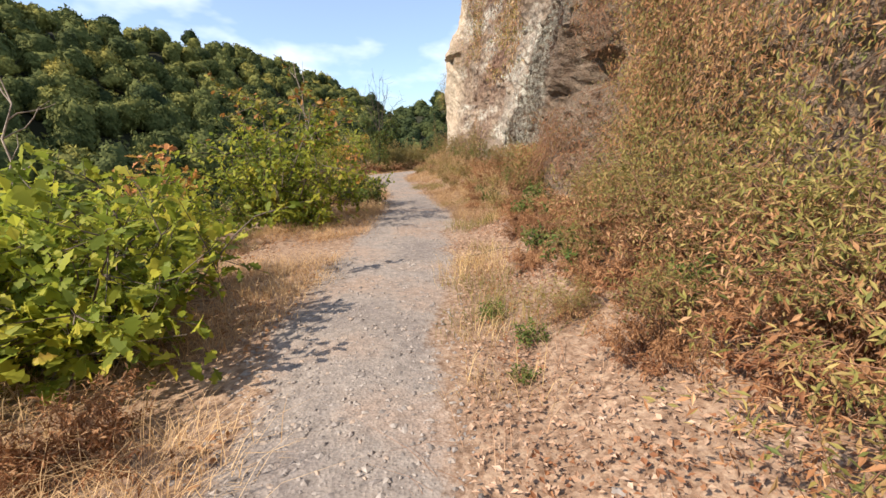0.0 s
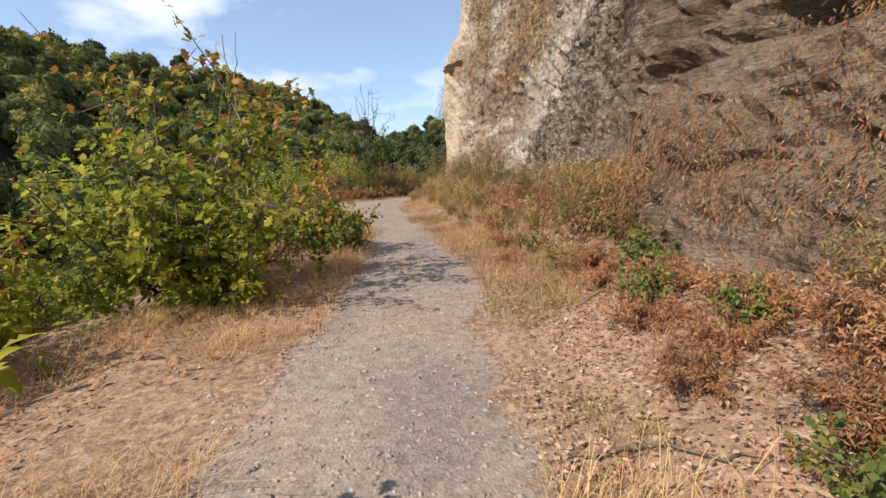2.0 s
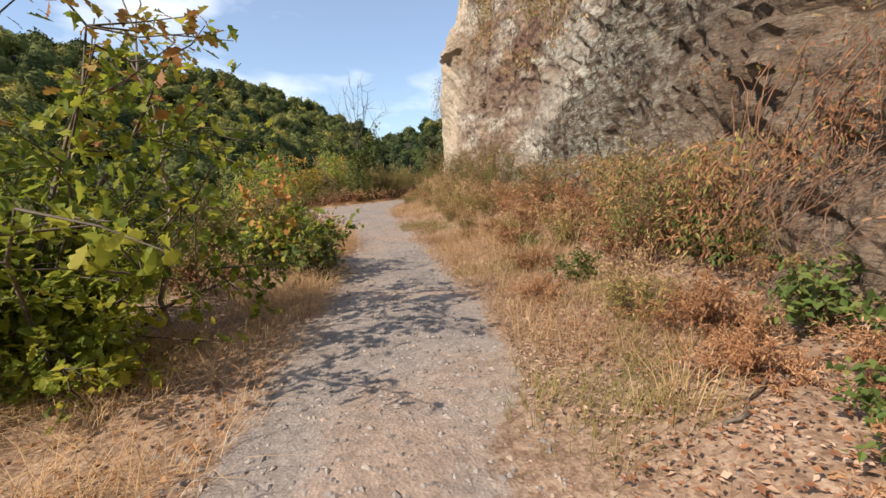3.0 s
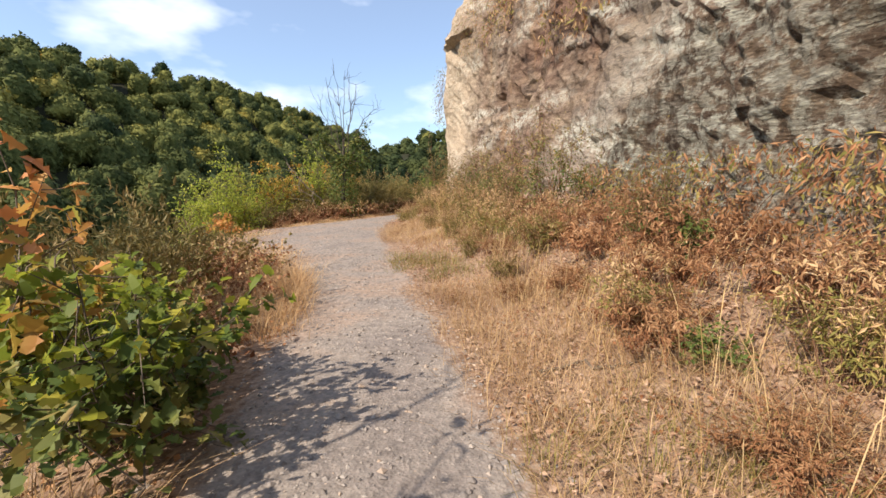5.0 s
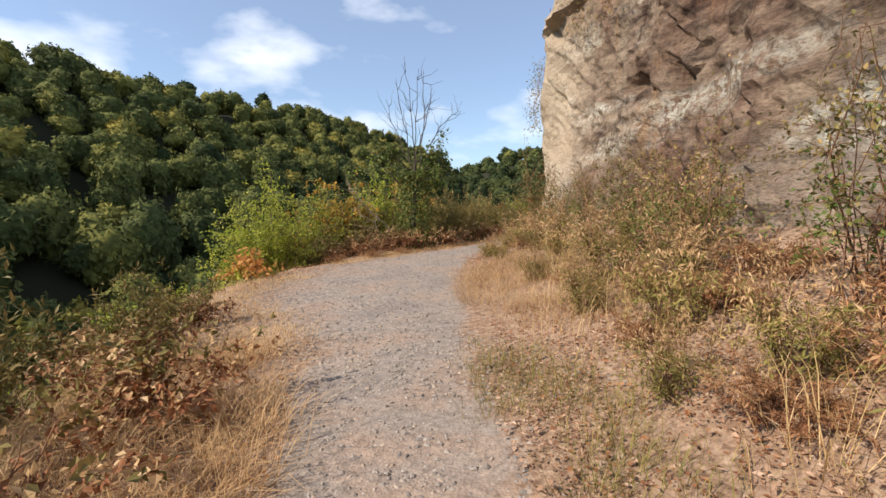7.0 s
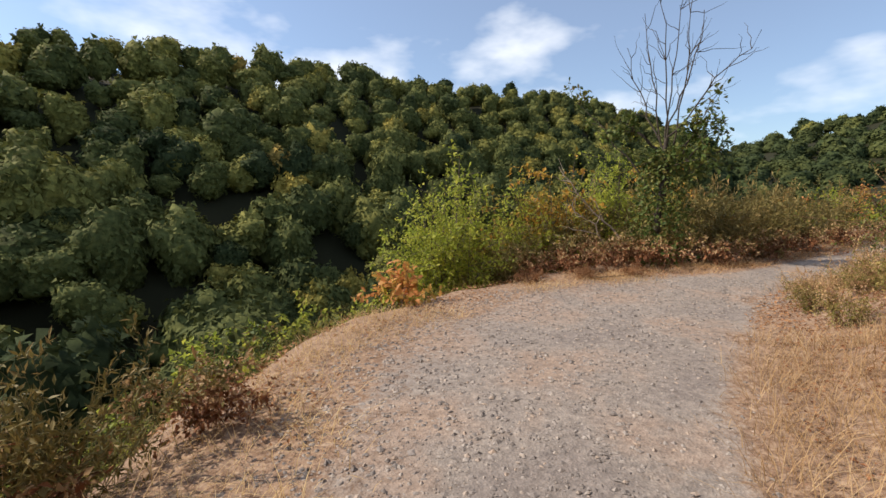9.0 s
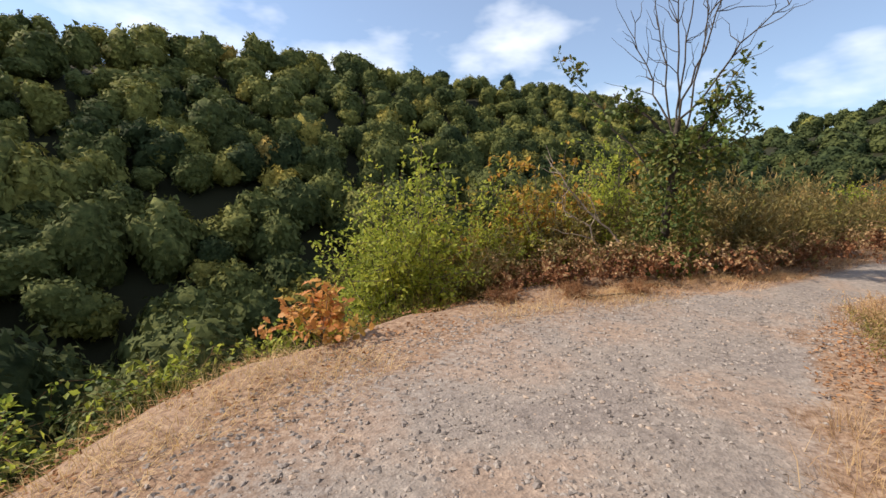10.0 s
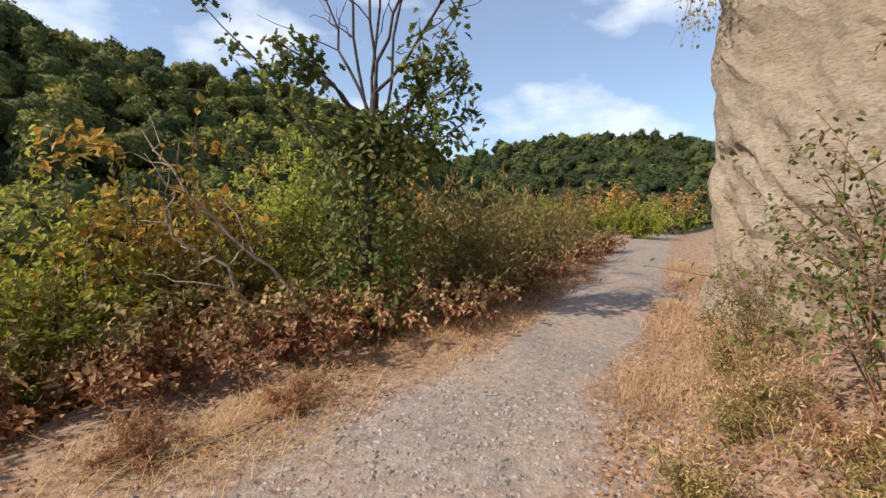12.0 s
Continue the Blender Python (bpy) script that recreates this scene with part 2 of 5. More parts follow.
start.inputs["From Min"].default_value, start.inputs["From Max"].default_value, start.inputs["To Min"].default_value = 9.0, 11.0, 0.4
links.new(sep.outputs["Y"], start.inputs["Value"])
lich_on = nodes.new("ShaderNodeMath")
lich_on.operation = "MULTIPLY"
links.new(lich.outputs[0], lich_on.inputs[0])
links.new(start.outputs["Result"], lich_on.inputs[1])
mask = mix_node(nodes, links, 1.0, r_li.outputs["Color"], lich_on.outputs[0], "MULTIPLY")
col = mix_node(nodes, links, mask, col, (0.58, 0.575, 0.49))
mp_v = nodes.new("ShaderNodeMapping")
mp_v.inputs["Scale"].default_value = (1.6, 1.6, 0.22)
links.new(co.outputs["Object"], mp_v.inputs["Vector"])
n_st = noise_node(nodes, links, 1.1, 6, 0.7, mp_v.outputs["Vector"])
r_dk = ramp_node(nodes, [(0.36, (0.45, 0.4, 0.38)), (0.46, (1, 1, 1))])
links.new(n_st.outputs["Fac"], r_dk.inputs["Fac"])
col = mix_node(nodes, links, 1.0, col, r_dk.outputs["Color"], "MULTIPLY")
r_st = ramp_node(nodes, [(0.58, (0, 0, 0)), (0.7, (0.7, 0.7, 0.7))])
links.new(n_st.outputs["Fac"], r_st.inputs["Fac"])
col = mix_node(nodes, links, r_st.outputs["Color"], col, (0.36, 0.22, 0.11))
r_f = ramp_node(nodes, [(0.34, (0.4, 0.37, 0.35)), (0.5, (0.95, 0.95, 0.95)), (0.68, (1.35, 1.32, 1.25))])
links.new(n_fine.outputs["Fac"], r_f.inputs["Fac"])
col = mix_node(nodes, links, 0.85, col, r_f.outputs["Color"], "MULTIPLY")
warp = nodes.new("ShaderNodeVectorMath")
warp.operation = "ADD"
links.new(mp.outputs["Vector"], warp.inputs[0])
links.new(n_mid.outputs["Color"], warp.inputs[1])
crack = nodes.new("ShaderNodeTexVoronoi")
crack.feature = "DISTANCE_TO_EDGE"
crack.inputs["Scale"].default_value = 2.6
links.new(warp.outputs["Vector"], crack.inputs["Vector"])
r_c = ramp_node(nodes, [(0.0, (0.3, 0.27, 0.25)), (0.035, (1, 1, 1))])
links.new(crack.outputs["Distance"], r_c.inputs["Fac"])
col = mix_node(nodes, links, 0.35, col, r_c.outputs["Color"], "MULTIPLY")
pale = nodes.new("ShaderNodeMapRange")
pale.inputs["From Min"].default_value, pale.inputs["From Max"].default_value, pale.inputs["To Max"].default_value = 23.6, 25.8, 0.8
links.new(sep.outputs["Y"], pale.inputs["Value"])
beige = mix_node(nodes, links, 0.7, (0.52, 0.425, 0.31), r_f.outputs["Color"], "MULTIPLY")
col = mix_node(nodes, links, pale.outputs["Result"], col, beige)
lump = nodes.new("ShaderNodeTexVoronoi")
lump.inputs["Scale"].default_value = 7.5
links.new(warp.outputs["Vector"], lump.inputs["Vector"])
r_lump = ramp_node(nodes, [(0.3, (1.2, 1.2, 1.17)), (0.62, (0.7, 0.67, 0.63))])
links.new(lump.outputs["Distance"], r_lump.inputs["Fac"])
col = mix_node(nodes, links, zone.outputs["Result"], col, mix_node(nodes, links, 1.0, col, r_lump.outputs["Color"], "MULTIPLY"))
weathered = nodes.new("ShaderNodeMapRange")   # paler, sandier slate at the near end
weathered.inputs["From Min"].default_value, weathered.inputs["From Max"].default_value, weathered.inputs["To Max"].default_value = 16.5, 12.5, 0.5
links.new(ragged.outputs[0], weathered.inputs["Value"])
col = mix_node(nodes, links, weathered.outputs["Result"], col, mix_node(nodes, links, 0.8, (0.52, 0.385, 0.275), r_f.outputs["Color"], "MULTIPLY"))
links.new(col, bsdf.inputs["Base Color"])
b1, b2 = nodes.new("ShaderNodeBump"), nodes.new("ShaderNodeBump")
b1.inputs["Strength"].default_value, b1.inputs["Distance"].default_value = 0.9, 0.12
b2.inputs["Strength"].default_value, b2.inputs["Distance"].default_value = 0.9, 0.045
links.new(n_mid.outputs["Fac"], b1.inputs["Height"])
links.new(n_fine.outputs["Fac"], b2.inputs["Height"])
links.new(b1.outputs["Normal"], b2.inputs["Normal"])
b3 = nodes.new("ShaderNodeBump")
b3.inputs["Distance"].default_value = 0.2
b3.invert = True
links.new(zone.outputs["Result"], b3.inputs["Strength"])
links.new(lump.outputs["Distance"], b3.inputs["Height"])
links.new(b2.outputs["Normal"], b3.inputs["Normal"])
links.new(b3.outputs["Normal"], bsdf.inputs["Normal"])

# ground: trodden gravel where the path lies, straw and soil beside it
GROUND, nodes, links, bsdf = material("ground", 0.95)
co, att = nodes.new("ShaderNodeTexCoord"), nodes.new("ShaderNodeAttribute")
att.attribute_name = "trodden"
g_big = noise_node(nodes, links, 0.9, 4, 0.6, co.outputs["Object"])
g_mid = noise_node(nodes, links, 14, 8, 0.75, co.outputs["Object"])
vor = nodes.new("ShaderNodeTexVoronoi")
vor.inputs["Scale"].default_value = 55
links.new(co.outputs["Object"], vor.inputs["Vector"])
r_g = ramp_node(nodes, [(0.32, (0.185, 0.163, 0.145)), (0.5, (0.285, 0.255, 0.228)), (0.7, (0.39, 0.352, 0.312))])
links.new(g_mid.outputs["Fac"], r_g.inputs["Fac"])
r_v = ramp_node(nodes, [(0.0, (0.7, 0.7, 0.7)), (0.5, (1.0, 0.98, 0.95)), (1.0, (1.25, 1.2, 1.15))])
links.new(vor.outputs["Color"], r_v.inputs["Fac"])
gravel_col = mix_node(nodes, links, 0.7, r_g.outputs["Color"], r_v.outputs["Color"], "MULTIPLY")
r_p = ramp_node(nodes, [(0.36, (0.8, 0.78, 0.79)), (0.48, (1, 0.98, 0.96)), (0.6, (1.14, 0.97, 0.85)), (0.72, (1.22, 1.0, 0.82))])
links.new(g_big.outputs["Fac"], r_p.inputs["Fac"])
gravel_col = mix_node(nodes, links, 0.8, gravel_col, r_p.outputs["Color"], "MULTIPLY")
r_s = ramp_node(nodes, [(0.36, (0.09, 0.056, 0.037)), (0.5, (0.25, 0.165, 0.11)), (0.64, (0.43, 0.32, 0.22))])
links.new(g_mid.outputs["Fac"], r_s.inputs["Fac"])
vor_l = nodes.new("ShaderNodeTexVoronoi")
vor_l.inputs["Scale"].default_value = 34
links.new(co.outputs["Object"], vor_l.inputs["Vector"])
r_leaf = ramp_node(nodes, [(0.0, (0.1, 0.062, 0.042)), (0.3, (0.22, 0.135, 0.085)), (0.55, (0.36, 0.245, 0.165)), (0.8, (0.5, 0.375, 0.27)), (1.0, (0.34, 0.17, 0.095))])
links.new(vor_l.outputs["Color"], r_leaf.inputs["Fac"])
soil_col = mix_node(nodes, links, 0.35, r_s.outputs["Color"], r_leaf.outputs["Color"])
edge = nodes.new("ShaderNodeMath")
edge.operation = "MULTIPLY_ADD"
edge.inputs[1].default_value, edge.inputs[2].default_value = 0.9, -0.45
links.new(g_mid.outputs["Fac"], edge.inputs[0])
tot = nodes.new("ShaderNodeMath")
links.new(att.outputs["Fac"], tot.inputs[0])
links.new(edge.outputs[0], tot.inputs[1])
r_e = ramp_node(nodes, [(0.38, (0, 0, 0)), (0.62, (1, 1, 1))])
links.new(tot.outputs[0], r_e.inputs["Fac"])
col = mix_node(nodes, links, r_e.outputs["Color"], soil_col, gravel_col)
# dark forest floor, with the shade under the trees put into its colour
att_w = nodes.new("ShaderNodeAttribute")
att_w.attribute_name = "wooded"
r_floor_shade = ramp_node(nodes, [(0.3, (0.014, 0.015, 0.008)), (0.7, (0.04, 0.04, 0.018))])
links.new(g_mid.outputs["Fac"], r_floor_shade.inputs["Fac"])
col = mix_node(nodes, links, att_w.outputs["Fac"], col, r_floor_shade.outputs["Color"])
links.new(col, bsdf.inputs["Base Color"])
b1, b2 = nodes.new("ShaderNodeBump"), nodes.new("ShaderNodeBump")
b1.inputs["Strength"].default_value, b1.inputs["Distance"].default_value = 0.5, 0.014
b2.inputs["Strength"].default_value, b2.inputs["Distance"].default_value = 0.5, 0.007
links.new(g_mid.outputs["Fac"], b1.inputs["Height"])
links.new(vor.outputs["Distance"], b2.inputs["Height"])
links.new(b1.outputs["Normal"], b2.inputs["Normal"])
links.new(b2.outputs["Normal"], bsdf.inputs["Normal"])

STONE, nodes, links, bsdf = material("path_stone", 0.85)
geo, co = nodes.new("ShaderNodeNewGeometry"), nodes.new("ShaderNodeTexCoord")
r_s = ramp_node(nodes, [(0.0, (0.19, 0.168, 0.15)), (0.45, (0.29, 0.255, 0.228)), (0.85, (0.39, 0.345, 0.3)), (1.0, (0.43, 0.33, 0.25))])
links.new(geo.outputs["Random Per Island"], r_s.inputs["Fac"])
s_n = noise_node(nodes, links, 40, 4, 0.6, co.outputs["Object"])
r_n = ramp_node(nodes, [(0.3, (0.75, 0.75, 0.75)), (0.7, (1.1, 1.1, 1.1))])
links.new(s_n.outputs["Fac"], r_n.inputs["Fac"])
links.new(mix_node(nodes, links, 1.0, r_s.outputs["Color"], r_n.outputs["Color"], "MULTIPLY"), bsdf.inputs["Base Color"])

# ---- the lie of the land ----
LEFT_Y = [-6, 1.8, 3.4, 6.5, 8.3, 11, 13, 15, 16.8, 17.8, 18.7, 20, 22, 23, 24.4, 25.4, 27.1, 31, 36, 46]
LEFT_X = [-0.8, -0.95, -1.3, -1.38, -1.35, -1.5, -1.65, -2.0, -2.8, -3.8, -4.4, -4.8, -4.7, -4.2, -3.3, -2.6, -1.8, -0.3, 1.5, 5.5]
RIGHT_Y = [-6, 1.8, 5.8, 9.4, 10.2, 11, 12, 13.5, 16, 20, 22.8, 24, 25, 26.6, 30, 36, 46]
RIGHT_X = [0.0, 0.04, 0.06, 0.15, 0.15, -0.08, -0.32, -0.45, -1.08, -1.72, -1.95, -1.8, -1.5, -0.85, 0.6, 2.9, 7.0]
PATH_Y = [-10, 0, 4, 8, 12, 16, 19, 22, 25, 30, 36, 46]
PATH_Z = [-0.15, -0.16, -0.17, -0.2, -0.22, -0.23, -0.18, -0.13, -0.1, 0.0, 0.15, 0.2]
FOOT_Y = [-8, 3, 7.5, 11, 14.5, 17, 19.3, 20.8, 21.8, 23.2, 25.2, 26.6, 27.6, 29, 46]
FOOT_X = [2.5, 2.45, 2.2, 2.35, 2.2, 1.95, 1.75, 1.4, 1.25, 0.95, 0.45, -0.05, 0.0, 1.3, 9.0]
HILL_AZ = [-40, -25, -14, -6, 0, 6.5, 10, 14.5, 21.5, 30, 37, 43, 52, 61, 70, 82, 100, 130]
HILL_EL = [6.8, 7.0, 8.0, 7.9, 6.8, 4.9, 6.7, 8.6, 11.2, 12.5, 13.1, 13.9, 15.2, 15.9, 15.6, 14.6, 13.5, 11]
HILL_R = [300, 300, 300, 300, 300, 290, 230, 200, 170, 145, 130, 122, 112, 105, 100, 95, 95, 95]
CX, CY, CZ = -1.5, 14.0, 1.2


def fbm(x, y, seed=0, octaves=4):
    """Smooth value noise over numpy arrays, -1 to 1."""
    out, amp, tot = np.zeros_like(x, dtype=float), 1.0, 0.0
    for o in range(octaves):
        xi, yi = np.floor(x).astype(np.int64), np.floor(y).astype(np.int64)
        fx, fy = x - xi, y - yi
        fx, fy = fx * fx * (3 - 2 * fx), fy * fy * (3 - 2 * fy)

        def rnd(a, b):
            h = (a * 374761393 + b * 668265263 + (seed + o) * 974634777) & 0x7FFFFFFF
            h = ((h ^ (h >> 13)) * 1274126177) & 0x7FFFFFFF
            return ((h ^ (h >> 16)) & 0xFFFF) / 32767.5 - 1
        v = (rnd(xi, yi) * (1 - fx) + rnd(xi + 1, yi) * fx) * (1 - fy) + (rnd(xi, yi + 1) * (1 - fx) + rnd(xi + 1, yi + 1) * fx) * fy
        out, tot = out + v * amp, tot + amp
        x, y, amp = x * 2.03 + 17.1, y * 2.03 + 9.7, amp * 0.5
    return out / tot


def sides(y):
    return np.interp(y, LEFT_Y, LEFT_X), np.interp(y, RIGHT_Y, RIGHT_X)


def drop_width(y):
    """Width of the nearly level verge on the valley side."""
    return np.interp(y, [-6, 4, 9, 12, 15, 17, 18.5, 21, 23, 24.5, 28, 40], [2.6, 2.6, 2.4, 1.9, 1.4, 0.9, 0.5, 0.3, 0.7, 1.6, 2.6, 4.0])


def hill_height(x, y):
    dx, dy = x - CX, y - CY
    r, az = np.hypot(dx, dy), np.degrees(np.arctan2(-dx, dy))
    rr = np.interp(az, HILL_AZ, HILL_R)
    top = CZ + rr * np.tan(np.radians(np.interp(az, HILL_AZ, HILL_EL))) - np.interp(az, [3, 12], [3.6, 4.2])
    rv = np.where(az > 12, rr * 0.36, np.interp(az, [0, 12], [150, 75]))
    s = np.clip((r - rv) / (rr - rv), 0, 3)
    floor = np.interp(az, [0, 20, 50], [-12, -22, -26])
    up = floor + (top - floor) * np.where(s < 1, s ** 0.85, 1 - (s - 1) * 0.5)
    up = np.maximum(up, floor)
    away = (az < -45) | (az > 135)
    return np.where(away, -12.0, up) + fbm(x / 14, y / 14, 5, 3) * 1.2


def height(x, y):
    x, y = np.asarray(x, float), np.asarray(y, float)
    le, ri = sides(y)
    zp = np.interp(y, PATH_Y, PATH_Z)
    foot = np.interp(y, FOOT_Y, FOOT_X)
    dl, dr = le - x, x - ri
    rise = np.where(dr > 0, 0.10 * np.minimum(dr, 0.5) + 0.36 * np.clip(dr - 0.5, 0, 3.0), 0)
    w = drop_width(y)
    steep = np.clip(dl - w, 0, None)
    fall = np.where(dl > 0, -0.06 * np.minimum(dl, w) - np.where(steep < 1.2, 0.42 * steep ** 2 / 1.2 * 0.9, 0.454 + 0.8 * (steep - 1.2)), 0)
    inside = np.clip(np.minimum(-dl, -dr), 0, 0.6)
    crown = 0.03 * inside
    rough = fbm(x * 1.3, y * 1.3, 1, 4) * np.clip(0.02 + 0.10 * np.maximum(dl, dr) / 1.5, 0.02, 0.12) + fbm(x * 9, y * 9, 2, 2) * 0.008
    near = zp + rise + fall + crown + rough
    beyond = np.clip((y - 40) / 30, 0, None)
    near = near - 4.0 * np.minimum(beyond, 3) ** 1.3
    behind = np.clip((-8 - y) / 20, 0, 3)
    near = near - 2 * behind
    far = np.hypot(x - CX, y - CY) > 20
    return np.where(far, np.maximum(np.maximum(near, -26), hill_height(x, y)), np.maximum(near, -26))


def make_mesh(name, verts, faces, mats, smooth=False, index=None):
    """verts (n, 3); faces: arrays of (m, k) corners."""
    me = bpy.data.meshes.new(name)
    verts = np.asarray(verts, np.float32)
    me.vertices.add(len(verts))
    me.vertices.foreach_set("co", verts.ravel())
    flat = np.concatenate([np.asarray(f, np.int32).ravel() for f in faces])
    sizes = np.concatenate([np.full(len(f), np.asarray(f).shape[1], np.int32) for f in faces])
    me.loops.add(len(flat))
    me.loops.foreach_set("vertex_index", flat)
    me.polygons.add(len(sizes))
    me.polygons.foreach_set("loop_start", np.concatenate([[0], np.cumsum(sizes)[:-1]]).astype(np.int32))
    me.polygons.foreach_set("loop_total", sizes)
    me.polygons.foreach_set("use_smooth", np.full(len(sizes), smooth))
    for m in mats:
        me.materials.append(m)
    if index is not None:
        me.polygons.foreach_set("material_index", np.asarray(index, np.int32))
    me.update(calc_edges=True)
    return me


def spread(lo, hi, step, out, reach):
    """Grid lines: even between lo and hi, ever wider out to the reach on both sides."""
    mid = np.arange(lo, hi + step / 2, step)
    grow = [step]
    while sum(grow) < reach:
        grow.append(grow[-1] * out)
    more = np.cumsum(grow)
    return np.concatenate([lo - more[::-1], mid, mid[-1] + more])


gx, gy = spread(-5.3, 2.5, 0.125, 1.17, 900), spread(-0.5, 29.0, 0.16, 1.17, 900)
X, Y = np.meshgrid(gx, gy)
Z = height(X, Y)
nx, ny = len(gx), len(gy)
ids = np.arange(nx * ny).reshape(ny, nx)
quads = np.stack([ids[:-1, :-1], ids[:-1, 1:], ids[1:, 1:], ids[1:, :-1]], -1).reshape(-1, 4)
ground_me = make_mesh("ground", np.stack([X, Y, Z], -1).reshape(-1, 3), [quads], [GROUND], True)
le, ri = sides(Y)
trod = np.clip(0.5 + np.minimum(X - le, ri - X) / 0.5 + fbm(X * 1.3, Y * 1.3, 9, 4) * 0.6, 0, 1)
trod = np.clip(trod - 0.58 * np.clip(1 - (X - le) / 2.2, 0, 1) * np.clip((Y - 15.5) / 1.5, 0, 1) * np.clip((25.5 - Y) / 2, 0, 1), 0, 1)
a_tr = ground_me.attributes.new("trodden", "FLOAT", "POINT")
a_tr.data.foreach_set("value", trod.ravel().astype(np.float32))
# where the ground takes the floor colour darkened for tree shade
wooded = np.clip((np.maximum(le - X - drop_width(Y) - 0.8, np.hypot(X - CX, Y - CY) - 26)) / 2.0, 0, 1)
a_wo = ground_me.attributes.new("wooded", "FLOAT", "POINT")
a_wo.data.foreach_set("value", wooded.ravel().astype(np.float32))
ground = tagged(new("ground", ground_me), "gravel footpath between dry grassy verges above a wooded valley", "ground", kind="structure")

# ---- cliff ----


def cliff():
    plan_x = [2.6, 2.5, 2.45, 2.2, 2.35, 2.2, 1.95, 1.75, 1.4, 1.25, 0.95, 0.45, 0.12, 0.0, 0.25, 1.4, 4.5, 11.0]
    plan_y = [-9.0, -2.0, 3.0, 7.5, 11.0, 14.5, 17.0, 19.3, 20.8, 21.8, 23.2, 25.2, 26.3, 26.9, 27.7, 29.2, 31.0, 34.0]
    px, py = np.array(plan_x), np.array(plan_y)
    arc = np.concatenate([[0], np.cumsum(np.hypot(np.diff(px), np.diff(py)))])
    s = np.concatenate([np.arange(0, 11, 0.3), np.arange(11, 39.5, 0.1), np.arange(39.5, arc[-1], 0.4)])
    h = np.concatenate([np.arange(-0.9, 5.0, 0.085), np.arange(5.0, 9, 0.14), np.arange(9, 16.01, 0.4)])
    bx, by = np.interp(s, arc, px), np.interp(s, arc, py)
    k = np.ones(9) / 9
    bx[4:-4], by[4:-4] = np.convolve(bx, k, "valid"), np.convolve(by, k, "valid")
    tx, ty = np.gradient(bx), np.gradient(by)
    ln = np.hypot(tx, ty)
    nxv, nyv = -ty / ln, tx / ln          # out of the rock, towards the path
    S, Hh = np.meshgrid(s, h)
    yy = np.broadcast_to(by, S.shape)
    dip = np.radians(np.where(yy < 9.5, 6, 34))
    u, v = S * np.cos(dip) + Hh * np.sin(dip), -S * np.sin(dip) + Hh * np.cos(dip)
    v = v + fbm(S * 0.5, Hh * 0.5, 21, 2) * 0.5
    d = fbm(S * 0.22, Hh * 0.2, 11, 3) * 0.55 + fbm(S * 0.8, Hh * 0.7, 12, 4) * 0.24
    layered = np.clip((16.5 - yy) / 3.0, 0.25, 1.0) * np.clip((27.0 - yy) / 4.0, 0.2, 1)
    step = v * np.where(yy < 9.5, 5.5, 8.5) + fbm(u * 0.7, v * 2.0, 13, 2) * 1.2
    ledge = (step - np.floor(step)) ** 2.2
    d += (ledge - 0.35) * np.where(yy < 9.5, 0.09, 0.06) * layered * (0.35 + 0.65 * np.clip(fbm(S * 0.6, Hh * 0.6, 14, 2) + 0.5, 0, 1))
    cell = np.floor(u * 4.5 + fbm(u, v, 15, 2) * 0.8) * 0.618 + np.floor(step) * 0.377
    d += ((cell * 7.13 % 1.0) - 0.5) * np.where(yy < 9.5, 0.06, 0.04) * layered
    calm = np.clip((27.5 - yy) / 3.5, 0.3, 1)
    d += fbm(S * 7, Hh * 7, 16, 3) * 0.07 * calm + np.abs(fbm(u * 0.45, v * 2.0, 17, 3)) * -0.2
    seam = np.abs(fbm(u * 0.35, v * 0.9, 18, 2))
    d -= 0.08 * np.exp(-(seam / 0.06) ** 2)
    # the hollow, the small overhang high up, and the recess under the pale slab
    d -= 0.5 * np.exp(-(((yy - 20.6 - 0.3 * (Hh - 3.0)) / 0.17) ** 2 + ((Hh - 3.0) / 0.3) ** 2))
    d -= 0.25 * np.exp(-(((yy - 21.9) / 0.4) ** 2 + ((Hh - 3.4) / 0.12) ** 2))
    d += 0.35 * np.clip((Hh - 6.0) / 0.08, 0, 1) * np.exp(-((yy - 25.6) / 1.3) ** 2) * np.exp(-np.clip(Hh - 6.1, 0, None) / 0.7)
    d -= 0.5 * np.exp(-(((yy - 7.1) / 0.55) ** 4 + ((Hh - 2.35 - 0.12 * (yy - 6.9)) / 0.24) ** 4))
    d += 0.3 * np.exp(-(((yy - 8.6 + 0.8 * (Hh - 2.6)) / 0.45) ** 4 + ((Hh - 2.6) / 0.8) ** 4))
    lean = -0.095 * (Hh - 2.0) + 0.18 * np.exp(-(Hh + 0.4) / 0.5)
    d = d + lean
    P = np.stack([bx + nxv * d, by + nyv * d, Hh], -1)
    m, n = S.shape
    idx = np.arange(m * n).reshape(m, n)
    q = np.stack([idx[:-1, :-1], idx[1:, :-1], idx[1:, 1:], idx[:-1, 1:]], -1).reshape(-1, 4)
    # a top that runs back from the edge and a back wall
    back = np.stack([np.maximum(bx, 0) + 12 + 0 * by, by + 3, np.full(n, 17.0)], -1)
    low = back - [0, 0, 20]
    verts = np.concatenate([P.reshape(-1, 3), back, low])
    o = m * n
    a = np.arange(n - 1)
    q2 = np.stack([idx[-1, :-1], o + a, o + a + 1, idx[-1, 1:]], -1)
    q3 = np.stack([o + a, o + n + a, o + n + a + 1, o + a + 1], -1)
    me = make_mesh("cliff", verts, [q, q2, q3], [ROCK], False)
